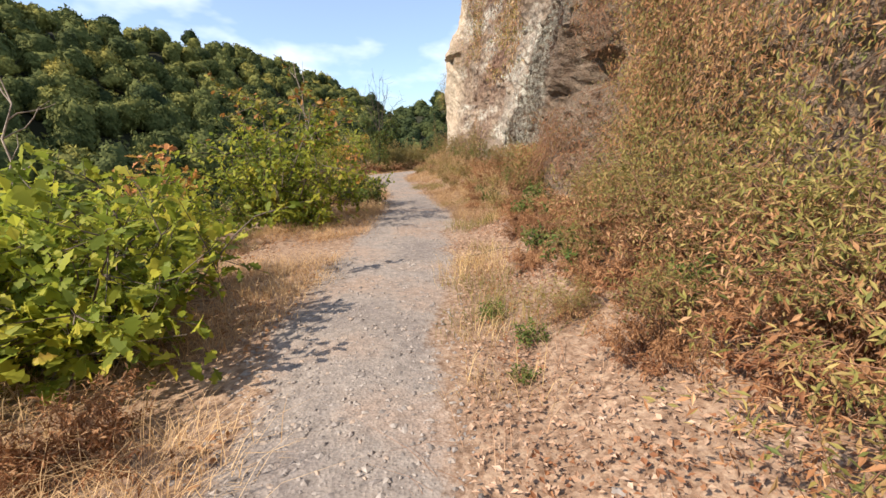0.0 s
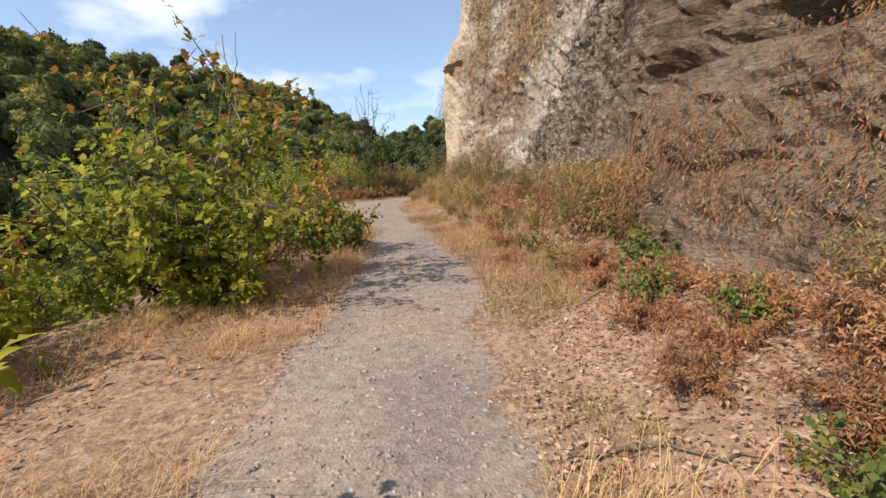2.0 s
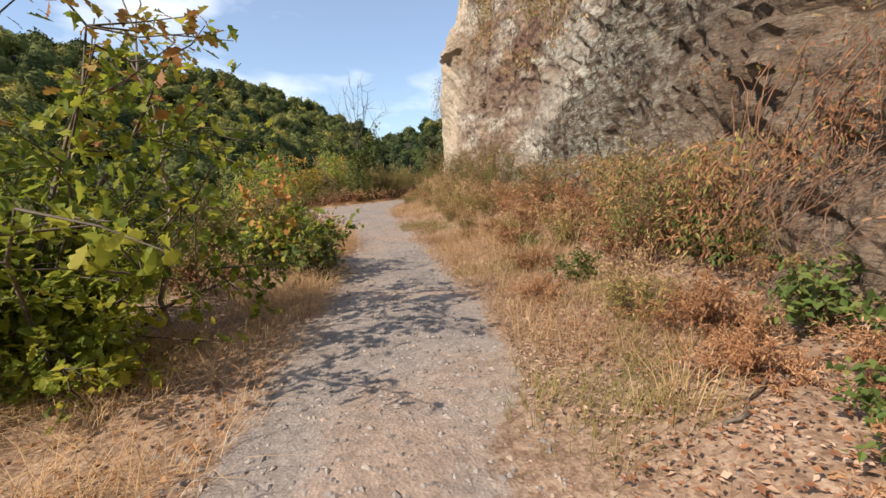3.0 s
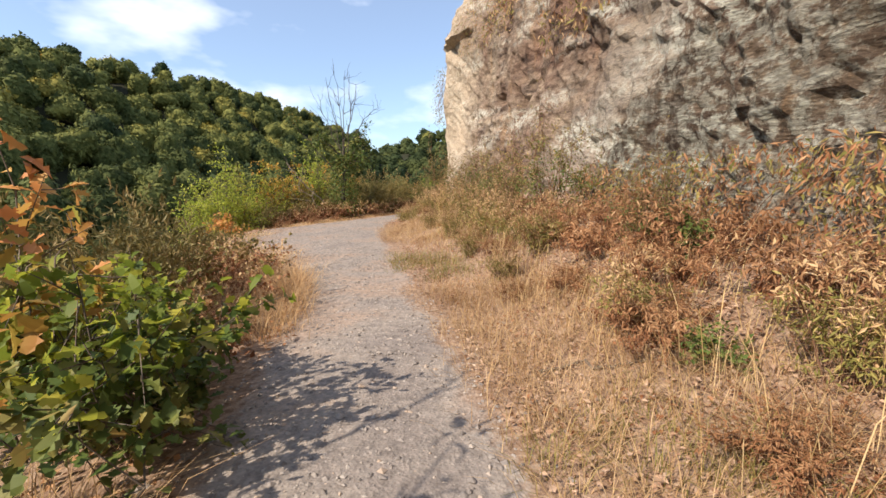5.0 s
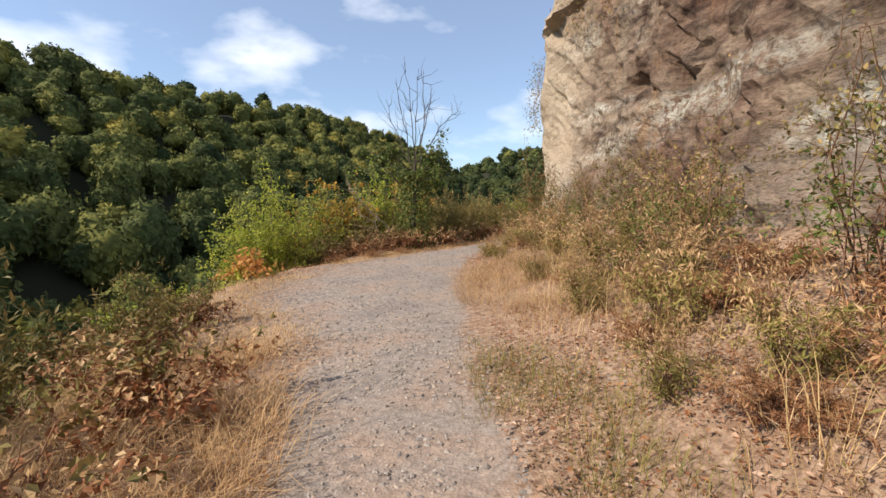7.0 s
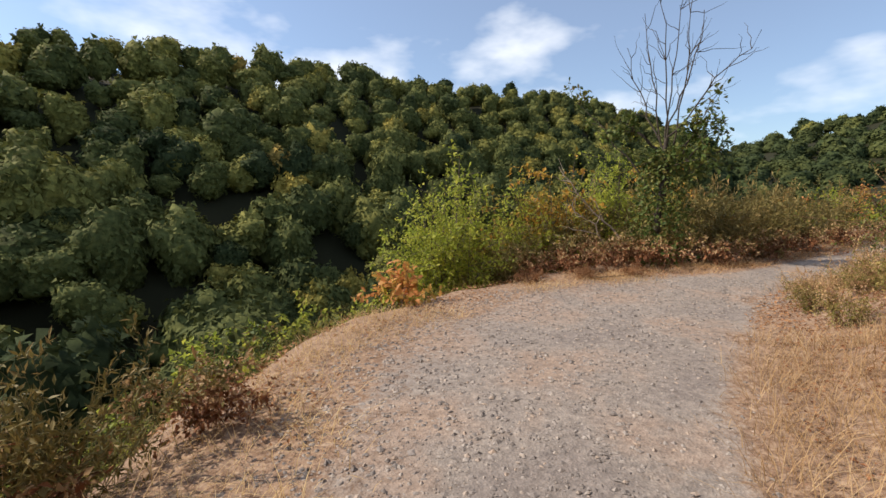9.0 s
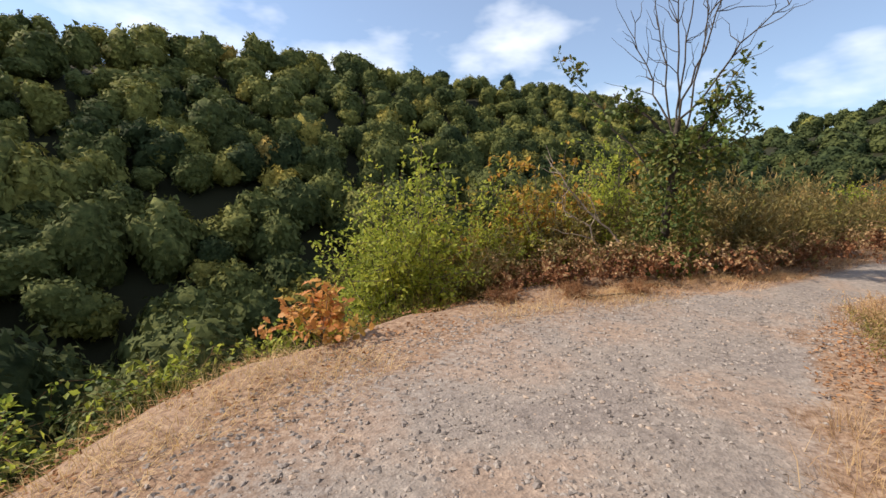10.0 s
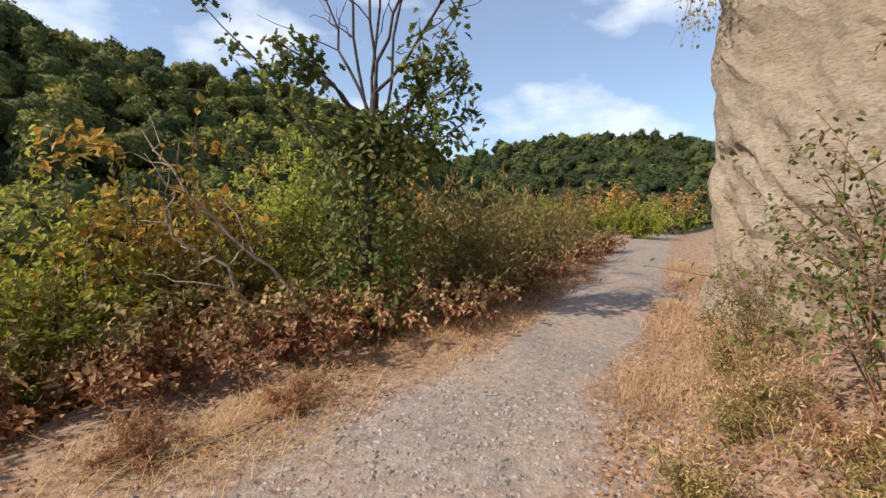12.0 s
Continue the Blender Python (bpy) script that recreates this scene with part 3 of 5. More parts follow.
    return tagged(new("cliff", me), "weathered grey-brown slate cliff with pale lichen and dipping layers", "cliff", kind="structure"), P, (nxv, nyv)


cliff_ob, cliff_P, cliff_n = cliff()

# ---- plants ----
LEAVES = {
    "oval": (np.array([[0, 0, 0], [0.3, 0.45, 0.07], [0, 1, -0.06], [-0.3, 0.45, 0.07]]), np.array([[0, 1, 2], [0, 2, 3]])),
    "slim": (np.array([[0, 0, 0], [0.13, 0.45, 0.04], [0, 1, -0.05], [-0.13, 0.45, 0.04]]), np.array([[0, 1, 2], [0, 2, 3]])),
    "lobed": (np.array([[0, 0, 0], [0.1, 0.2, 0.03], [0.25, 0.36, 0.07], [0.14, 0.44, 0.03], [0.34, 0.62, 0.08], [0.16, 0.74, 0.02], [0.18, 0.9, 0.0], [0, 1, -0.06],
                        [-0.18, 0.9, 0.0], [-0.16, 0.74, 0.02], [-0.34, 0.62, 0.08], [-0.14, 0.44, 0.03], [-0.25, 0.36, 0.07], [-0.1, 0.2, 0.03]]),
              np.array([[0, 1, 13], [1, 2, 3], [1, 3, 11], [1, 11, 13], [11, 12, 13], [3, 4, 5], [3, 5, 9], [3, 9, 11], [9, 10, 11], [5, 6, 7], [5, 7, 9], [7, 8, 9]])),
    "curled": (np.array([[0, 0, 0], [0.3, 0.45, 0.2], [0.05, 1, 0.25], [-0.27, 0.5, 0.14], [0, 0.5, -0.05]]), np.array([[0, 1, 4], [1, 2, 4], [2, 3, 4], [3, 0, 4]])),
    "card": (np.array([[-0.5, -0.3, 0], [0.5, -0.2, 0.06], [0.0, 0.62, 0.0]]), np.array([[0, 1, 2]])),
}


def unit(v):
    return v / np.maximum(np.linalg.norm(v, axis=-1, keepdims=True), 1e-9)


def place_leaves(rng, kind, pts, dirs, ups, sizes):
    """Leaves at the points, each pointing along its direction with its face towards up."""
    base, tri = LEAVES[kind]
    y = unit(dirs)
    x = unit(np.cross(y, ups))
    z = np.cross(x, y)
    b = base[None] * sizes[:, None, None] * np.stack([rng.uniform(0.8, 1.2, len(pts)), np.ones(len(pts)), rng.uniform(0.3, 2.2, len(pts))], -1)[:, None]
    v = pts[:, None] + b[..., :1] * x[:, None] + b[..., 1:2] * y[:, None] + b[..., 2:] * z[:, None]
    f = tri[None] + (np.arange(len(pts)) * len(base))[:, None, None]
    return v.reshape(-1, 3), f.reshape(-1, 3)


def tubes(paths, radii, sides_n=5):
    """One mesh of tapered tubes along the paths."""
    vs, fs, o = [], [], 0
    ang = np.arange(sides_n) * 2 * np.pi / sides_n
    for path, rad in zip(paths, radii):
        p = np.asarray(path, float)
        t = unit(np.gradient(p, axis=0))
        ref = np.where(np.abs(t[:, 2:]) > 0.9, [[1.0, 0, 0]], [[0, 0, 1.0]])
        a = unit(np.cross(t, ref))
        b = np.cross(t, a)
        r = np.asarray(rad)[:, None, None]
        ring = p[:, None] + r * (np.cos(ang)[None, :, None] * a[:, None] + np.sin(ang)[None, :, None] * b[:, None])
        k = len(p)
        idx = o + np.arange(k * sides_n).reshape(k, sides_n)
        nxt = np.roll(idx, -1, axis=1)
        fs.append(np.stack([idx[:-1], nxt[:-1], nxt[1:], idx[1:]], -1).reshape(-1, 4))
        vs.append(ring.reshape(-1, 3))
        o += k * sides_n
    return np.concatenate(vs), np.concatenate(fs)


def wander(rng, a, b, n, amount, sag=0.0):
    """A crooked line from a to b."""
    t = np.linspace(0, 1, n)[:, None]
    off = np.cumsum(rng.normal(0, amount, (n, 3)), axis=0)
    off -= off[0] + (off[-1] - off[0]) * t
    p = np.asarray(a) * (1 - t) + np.asarray(b) * t + off
    p[:, 2] += sag * 4 * (t * (1 - t))[:, 0]
    return p


def bush(name, label, category, seed, size, stems, twigs, leaves, leaf, leaf_size, mats, shares=(1.0,), wood=BARK, stem_r=0.015, sag=0.1,
         low=0.15, droop=0.2, bare=0, group="", crook=0.05, stay_up=0.0):
    """A shrub: crooked stems from one base into an uneven crown, twigs off them, leaves along the twigs."""
    rng = np.random.default_rng(seed)
    sx, sy, sz = size
    paths, radii, leafy = [], [], []
    for i in range(stems + bare):
        az, rad = rng.uniform(0, 2 * np.pi), np.sqrt(rng.uniform(0.02, 1))
        lump = 0.72 + 0.42 * np.sin(az * 2 + seed) * np.sin(az * 3 + 1.3 * seed)
        zt = sz * (low + (1 - low) * rng.uniform(0.15, 1) * (1 - (0.55 - stay_up) * rad ** 2)) * rng.uniform(0.8, 1.08)
        tip = np.array([sx * rad * lump * np.cos(az), sy * rad * lump * np.sin(az), zt])
        if i >= stems:
            tip[2] = sz * rng.uniform(0.95, 1.2)
        foot = rng.normal(0, 0.06, 3) * [sx, sy, 0]
        foot[2] = -0.15
        p = wander(rng, foot, tip, 7, crook * np.mean(size) * (0.5 if i < stems else 2.6), sag * sz)
        paths.append(p)
        radii.append(np.linspace(stem_r, stem_r * 0.25, 7) * rng.uniform(0.6, 1.2) * (1.0 if i < stems else 0.45))
        for _ in range(twigs):
            k = rng.integers(2, 7)
            out = unit(rng.normal(0, 1, 3) + [0.6 * np.cos(az), 0.6 * np.sin(az), 0.25])
            q = wander(rng, p[k], p[k] + out * rng.uniform(0.12, 0.42) * np.mean(size), 3, crook * 0.3 * np.mean(size))
            paths.append(q)
            radii.append(np.linspace(stem_r * 0.35, stem_r * 0.12, 3))
            if i < stems:
                leafy.append(q)
        if i < stems:
            leafy.append(p[3:7])
    root = new(name)
    v, f = tubes(paths, radii, 3)
    st = new("stems", make_mesh("stems", v, [f], [wood], True))
    st.parent = root
    L = np.array([unit(q[-1:] - q[:1])[0] for q in leafy])
    pick = rng.integers(0, len(leafy), leaves)
    at = rng.uniform(0.1, 1.05, leaves)
    pts = np.empty((leaves, 3))
    for n, (k, t) in enumerate(zip(pick, at)):
        q = leafy[k]
        w = min(t, 0.999) * (len(q) - 1)
        j = int(w)
        pts[n] = q[j] * (1 - (w - j)) + q[j + 1] * (w - j)
    dirs = L[pick] * 0.5 + rng.normal(0, 0.7, (leaves, 3)) - [0, 0, droop]
    pts += rng.normal(0, 0.02, (leaves, 3)) * np.mean(size)
    pts[:, 2] = np.maximum(pts[:, 2], 0.01)
    ups = rng.normal(0, 0.45, (leaves, 3)) + [0, 0, 1] + 0.35 * unit(pts * [1, 1, 0] + 1e-6)
    v, f = place_leaves(rng, leaf, pts, dirs, ups, leaf_size * rng.uniform(0.55, 1.25, leaves))
    high = pts[:, 2] / sz + rng.normal(0, 0.12, leaves)
    which = np.zeros(leaves, int)
    cut = np.cumsum(shares)
    if len(mats) > 1:
        order = np.argsort(np.argsort(high)) / leaves
        which = np.minimum(np.searchsorted(cut, order), len(mats) - 1)
    per = len(LEAVES[leaf][1])
    fo = new("foliage", make_mesh("foliage", v, [f], mats, False, np.repeat(which, per)))
    fo.parent = root
    tagged(fo, kind="stuff")
    return tagged(root, label, category, group)


def at(x, y, turn=0.0, scale=1.0, dz=0.0, tilt=0.0):
    return pose(x, y, float(height(x, y)) - 0.02 + dz, tilt, 0, turn) @ Matrix.Scale(scale, 4)


def put(ob, spots):
    """Stands a plant at the first spot and copies of it at the others: x, y, turn, scale."""
    for i, (x, y, turn, scale) in enumerate(spots):
        m = at(x, y, turn, scale)
        if i == 0:
            ob.matrix_basis = m
        else:
            copy_thing(ob, at(x, y, turn)).scale = (scale, scale, scale)

# ---- the plants of the valley side ----
oak = bush("oak_tree", "young oak with green, yellow and russet lobed leaves beside the path", "tree", 3, (1.9, 1.9, 3.5), 40, 8, 6000, "lobed", 0.125,
           [OAK_GREEN, OAK_TURN], (0.95, 0.05), stem_r=0.028, bare=0, sag=0.02, low=0.08)
put(oak, [(-3.3, 8.75, 0, 0.93)])
copy_thing(oak, at(-5.6, 8.2, 120)).scale = (0.85, 0.85, 0.75)
low_oak = bush("oak_shrub", "low oak shrub with lobed green and yellow leaves", "shrub", 8, (0.95, 0.95, 1.15), 24, 6, 1350, "lobed", 0.098,
               [OAK_GREEN], group="oak shrubs", stem_r=0.012, low=0.1)
put(low_oak, [(-2.35, 2.8, 200, 1.25), (-2.75, 3.8, 130, 1.5), (-2.55, 8.3, 40, 0.8),
              (-4.1, 6.6, 10, 1.3), (-5.2, 7.4, 300, 1.4), (-3.2, 2.2, 60, 1.5), (-4.4, 4.8, 170, 1.5)])
# dark green leaves below, with the shade on these shrubs put into the colour too
dark_oak = bush("dark_oak_shrub", "low oak shrub, dark green below and yellowing above", "shrub", 9, (0.95, 0.95, 1.15), 24, 7, 1600, "lobed", 0.09,
                [BRAMBLE_LEAF, OAK_GREEN], (0.82, 0.18), group="dark oak shrubs", stem_r=0.012, low=0.1)
put(dark_oak, [(-1.98, 11.5, 0, 1.05), (-2.6, 12.1, 80, 0.95)])
turn_oak = bush("turning_oak_shrub", "oak sapling with orange and yellow autumn leaves", "shrub", 14, (0.55, 0.55, 1.45), 12, 5, 420, "lobed", 0.11,
                [OAK_GREEN, OAK_TURN, ORANGE_LEAF], (0.4, 0.42, 0.18), group="turning oak saplings", stem_r=0.011, low=0.35)
put(turn_oak, [(-2.35, 11.45, 0, 1.05), (-4.8, 7.6, 120, 1.3), (-5.6, 8.6, 30, 1.6)])
hazel = bush("hazel_shrub", "dense green shrub with broad leaves on the slope", "shrub", 21, (1.25, 1.25, 1.7), 26, 6, 2400, "oval", 0.1, [OAK_GREEN], group="slope shrubs",
             stem_r=0.014, low=0.1)
put(hazel, [(-3.0, 3.1, 0, 0.85), (-4.3, 2.6, 90, 1.2), (-5.2, 5.8, 50, 1.2), (-6.3, 9.8, 200, 1.3), (-4.6, 11.4, 160, 0.9), (-6.5, 6.4, 250, 1.5), (-5.4, 0.8, 20, 1.3)])
broom = bush("broom_shrub", "twiggy grey-green broom shrub with thin upright stems", "shrub", 33, (0.8, 0.8, 1.25), 38, 5, 2500, "slim", 0.085, [BROOM_LEAF], group="broom shrubs",
             wood=bark_material("broom_stem", (0.09, 0.085, 0.035), (0.24, 0.21, 0.11)), stem_r=0.006, sag=0.0, low=0.3, droop=-0.5, stay_up=0.4, crook=0.03)
put(broom, [(-3.2, 13.6, 0, 1.0), (-4.1, 14.6, 60, 1.2), (-3.7, 12.7, 200, 1.1), (-4.9, 13.4, 20, 1.3), (-5.0, 15.8, 140, 1.2), (-4.4, 16.8, 300, 0.8), (-2.9, 27.4, 10, 1.4),
            (-2.2, 28.6, 70, 1.3), (-3.2, 28.9, 180, 1.6), (-1.6, 30.3, 220, 1.3), (-4.6, 27.2, 40, 1.5), (-5.4, 26.1, 110, 1.4), (-2.6, 30.4, 20, 1.5), (-6.0, 25.0, 10, 1.2),
            (-0.8, 32.6, 90, 1.3), (-5.0, 28.6, 250, 1.7), (-1.8, 32.5, 150, 1.5), (-6.0, 23.8, 30, 1.0), (-5.6, 12.6, 80, 1.5)])
thicket = bush("bramble_thicket", "tangled brown bramble thicket with bare arching twigs", "shrub", 41, (0.85, 0.85, 0.8), 32, 4, 1800, "oval", 0.062,
               [RUST_LEAF, STRAW, BROOM_LEAF], (0.55, 0.25, 0.2), group="bramble thickets", wood=RED_STEM, stem_r=0.006, sag=0.3, low=0.1, crook=0.09)
put(thicket, [(-2.75, 14.2, 0, 0.95), (-3.1, 15.5, 80, 0.95), (-4.5, 17.6, 150, 0.7), (-2.6, 13.0, 220, 0.9), (-4.9, 24.7, 30, 1.05), (-4.2, 25.4, 100, 1.1), (-3.6, 26.2, 260, 1.15),
              (-2.8, 27.0, 310, 1.1), (-5.6, 24.2, 60, 1.0), (-2.0, 28.6, 170, 1.1), (-1.4, 29.9, 210, 1.0), (-6.3, 23.2, 20, 0.8), (-0.6, 31.6, 45, 1.0), (-3.0, 10.7, 15, 0.8),
              (0.3, 33.5, 120, 1.0), (-4.2, 16.3, 190, 0.9), (-5.2, 25.6, 240, 1.2)])
lime = bush("locust_tree", "light yellow-green small tree with fine leaves on the valley edge", "tree", 52, (1.5, 1.5, 3.6), 34, 10, 6500, "oval", 0.095, [LIME_LEAF],
            group="light green trees", stem_r=0.02, low=0.12, sag=0.03)
put(lime, [(-7.1, 23.6, 0, 1.05), (-6.3, 25.2, 140, 0.8), (-5.4, 28.0, 60, 1.0), (-8.4, 25.3, 220, 1.1), (-6.7, 22.7, 300, 0.78)])
gold = bush("golden_shrub", "slender shrub with yellow and brown autumn leaves", "shrub", 61, (0.95, 0.95, 2.5), 24, 9, 3200, "oval", 0.09, [LIME_LEAF, YELLOW_LEAF], (0.35, 0.65),
            group="golden shrubs", stem_r=0.014, low=0.15, sag=0.0)
put(gold, [(-6.4, 26.6, 0, 1.35), (-5.7, 25.8, 100, 1.3), (-8.0, 27.9, 200, 1.4), (-6.9, 25.4, 280, 1.35), (-4.6, 29.8, 50, 1.3), (-7.2, 10.8, 20, 1.0)])
orange = bush("orange_shrub", "small shrub with bright orange autumn leaves on the drop's edge", "shrub", 70, (0.55, 0.5, 0.75), 14, 6, 520, "lobed", 0.1, [LIME_LEAF, ORANGE_LEAF],
              (0.2, 0.8), group="orange shrubs", stem_r=0.008, low=0.2)
put(orange, [(-5.75, 20.7, 0, 1.1)])
low_green = bush("bramble_bush", "low green bramble bush hanging over the drop", "shrub", 77, (0.9, 0.9, 0.75), 20, 4, 1300, "oval", 0.07, [BRAMBLE_LEAF, LIME_LEAF], (0.75, 0.25),
                 group="low brambles", wood=RED_STEM, stem_r=0.006, sag=0.25)
put(low_green, [(-6.0, 18.3, 0, 1.0), (-6.6, 19.6, 90, 1.1), (-5.9, 17.0, 160, 0.9), (-6.9, 21.0, 250, 1.0), (-5.3, 16.6, 30, 0.8), (-6.6, 16.0, 70, 1.2), (-7.6, 18.0, 10, 1.3),
                (-6.4, 22.3, 120, 0.8), (-7.0, 14.0, 40, 1.4), (-6.2, 12.2, 90, 1.3), (-5.6, 10.6, 210, 1.2), (-8.2, 16.2, 300, 1.5)])
fire = bush("autumn_tree", "small tree with orange and yellow-green leaves beyond the bend", "tree", 82, (1.3, 1.3, 2.4), 22, 7, 1700, "oval", 0.12, [LIME_LEAF, ORANGE_LEAF], (0.66, 0.34),
            group="autumn trees", stem_r=0.02, low=0.1)
put(fire, [(-1.9, 37.8, 0, 0.8), (0.9, 39.2, 130, 1.0), (-0.3, 36.4, 60, 0.6), (2.9, 41.5, 200, 1.15), (-3.6, 36.0, 20, 0.9), (6.3, 44.5, 90, 1.2)])
copy_a = copy_thing(hazel, at(2.3, 37.6, 40))
copy_a.scale = (0.9, 0.9, 0.85)
for cx_, cy_, ct_, cs_ in ((-2.8, 33.8, 10, 0.9), (-4.5, 32.8, 80, 1.1), (-0.5, 42.0, 130, 1.3), (-6.5, 31.0, 190, 1.4), (4.5, 46.0, 240, 1.5), (-4.0, 40.0, 20, 1.6)):
    copy_thing(hazel, at(cx_, cy_, ct_)).scale = (cs_, cs_, cs_)


def dead_oak(x, y):
    """The oak with bare dead limbs above ivy and a few green boughs."""
    rng = np.random.default_rng(97)
    root = new("dead_oak")
    root.matrix_basis = pose(x, y, float(height(x, y)) - 0.05)
    paths, radii, boughs = [], [], []
    trunk = wander(rng, (0, 0, -0.2), (0.05, 0.0, 2.7), 10, 0.03)
    paths.append(trunk)
    radii.append(np.linspace(0.1, 0.045, 10))
    for lx, ly, lz in ((-0.55, 0.1, 5.3), (-0.2, -0.1, 5.7), (0.15, 0.25, 5.6), (0.35, 0.0, 5.4), (0.6, -0.2, 5.0), (-0.9, 0.2, 4.7), (1.5, 0.0, 4.5)):
        limb = wander(rng, trunk[rng.integers(7, 10)], (lx, ly, lz), 10, 0.045)
        paths.append(limb)
        radii.append(np.linspace(0.02, 0.005, 10))
        for _ in range(9):
            k = rng.integers(3, 9)
            tip = limb[k] + unit(rng.normal(0, 0.5, 3) + [0.5 * np.sign(lx), 0, 0.9]) * rng.uniform(0.3, 0.9)
            paths.append(wander(rng, limb[k], tip, 6, 0.03))
            radii.append(np.linspace(0.008, 0.0025, 6))
    for bx, by, bz in ((-1.65, -0.5, 3.5), (-0.75, -0.2, 2.9), (0.75, 0.1, 3.3), (1.15, 0.2, 2.6), (0.9, -0.3, 2.3), (0.5, 0.2, 2.75), (-0.5, 0.2, 2.4), (-0.2, -0.3, 2.2), (-0.95, -0.3, 3.2), (1.05, 0.1, 2.95), (0.65, -0.1, 3.0)):
        b = wander(rng, trunk[rng.integers(5, 9)], (bx, by, bz), 8, 0.05)
        paths.append(b)
        radii.append(np.linspace(0.025, 0.005, 8))
        for _ in range(6):
            k = rng.integers(4, 8)
            q = wander(rng, b[k], b[k] + rng.normal(0, 0.22, 3), 4, 0.02)
            paths.append(q)
            radii.append(np.linspace(0.008, 0.003, 4))
            boughs.append(q)
    v, f = tubes(paths, radii, 6)
    w = new("limbs", make_mesh("limbs", v, [f], [DARK_BARK], True))
    w.parent = root
    n = 1500
    pick, t = rng.integers(0, len(boughs), n), rng.uniform(0, 1, (n, 1))
    pts = np.array([boughs[k][1] for k in pick]) * (1 - t) + np.array([boughs[k][-1] for k in pick]) * t + rng.normal(0, 0.07, (n, 3))
    v, f = place_leaves(rng, "lobed", pts, rng.normal(0, 1, (n, 3)), rng.normal(0, 0.5, (n, 3)) + [0, 0, 1], rng.uniform(0.08, 0.14, n))
    lv = tagged(new("foliage", make_mesh("foliage", v, [f], [BRAMBLE_LEAF])), "dark green and bronze oak leaves", kind="stuff")
    lv.parent = root
    n = 2600
    zz = rng.uniform(0.0, 2.5, n)
    az, rad = rng.uniform(0, 2 * np.pi, n), rng.uniform(0.15, 1.0, n) ** 0.5 * np.interp(zz, [0, 1.0, 1.9, 2.6], [0.75, 0.65, 0.5, 0.2])
    pts = np.stack([rad * np.cos(az), rad * np.sin(az), zz], -1)
    v, f = place_leaves(rng, "oval", pts, rng.normal(0, 0.7, (n, 3)) - [0, 0, 0.4], unit(pts * [1, 1, 0]) + rng.normal(0, 0.4, (n, 3)) + [0, 0, 0.5], rng.uniform(0.06, 0.12, n))
    ivy = tagged(new("ivy", make_mesh("ivy", v, [f], [BRAMBLE_LEAF])), "dark ivy climbing the trunk", kind="stuff")
    ivy.parent = root
    return tagged(root, "half-dead oak with bare limbs above green boughs and ivy", "tree")


dead_oak(-3.8, 26.5)


def dead_branch(x0, y0, x1, y1, z1, seed):
    """A bleached branch propped among the shrubs."""
    rng = np.random.default_rng(seed)
    z0 = float(height(x0, y0)) - 0.05
    p = wander(rng, (x0, y0, z0), (x1, y1, z1), 12, 0.05)
    paths, radii = [p], [np.linspace(0.026, 0.007, 12)]
    for k in (5, 6, 8, 9, 10):
        tip = p[k] + unit(p[-1] - p[0] + rng.normal(0, 1.1, 3)) * rng.uniform(0.3, 0.8)
        paths.append(wander(rng, p[k], tip, 6, 0.03))
        radii.append(np.linspace(0.01, 0.003, 6))
    v, f = tubes(paths, radii, 5)
    ob = new("dead_branch", make_mesh("dead_branch", v, [f], [DEAD_WOOD], True))
    return tagged(ob, "bleached leafless branch leaning among the shrubs", "branch", "dead branches")


for i_, (xa, ya, xb, yb, zb) in enumerate(((-3.9, 25.7, -5.6, 25.4, 1.9), (-4.2, 25.6, -5.3, 25.0, 1.1), (-2.7, 9.6, -3.3, 10.4, 3.1), (-4.3, 4.4, -4.9, 5.2, 2.0))):
    dead_branch(xa, ya, xb, yb, zb, 700 + i_)

# ---- the plants of the cliff side ----
rose = bush("wild_rose_shrub", "thorny rose shrub with sparse small green leaves before the cliff", "shrub", 104, (0.8, 0.8, 1.75), 24, 8, 3000, "oval", 0.037, [BRAMBLE_LEAF, BROOM_LEAF],
            (0.6, 0.4), group="rose shrubs", wood=RED_STEM, stem_r=0.009, sag=0.12, low=0.25, crook=0.07)
put(rose, [(1.25, 15.9, 0, 1.05), (-0.2, 24.2, 100, 1.3), (0.9, 17.6, 200, 1.0), (0.2, 23.2, 30, 0.85), (0.55, 21.6, 300, 0.9), (0.75, 19.6, 60, 0.95), (1.5, 13.3, 150, 0.6),
           (-0.35, 25.4, 250, 0.6), (1.55, 9.6, 10, 0.85)])
hedge = bush("dry_broom_shrub", "olive-yellow twiggy shrub drying out under the cliff", "shrub", 111, (0.7, 0.7, 1.1), 28, 5, 2400, "slim", 0.06, [GREEN_GRASS, STRAW], (0.7, 0.3),
             group="dry shrubs", wood=RED_STEM, stem_r=0.006, sag=0.05, low=0.2, stay_up=0.3, crook=0.05)
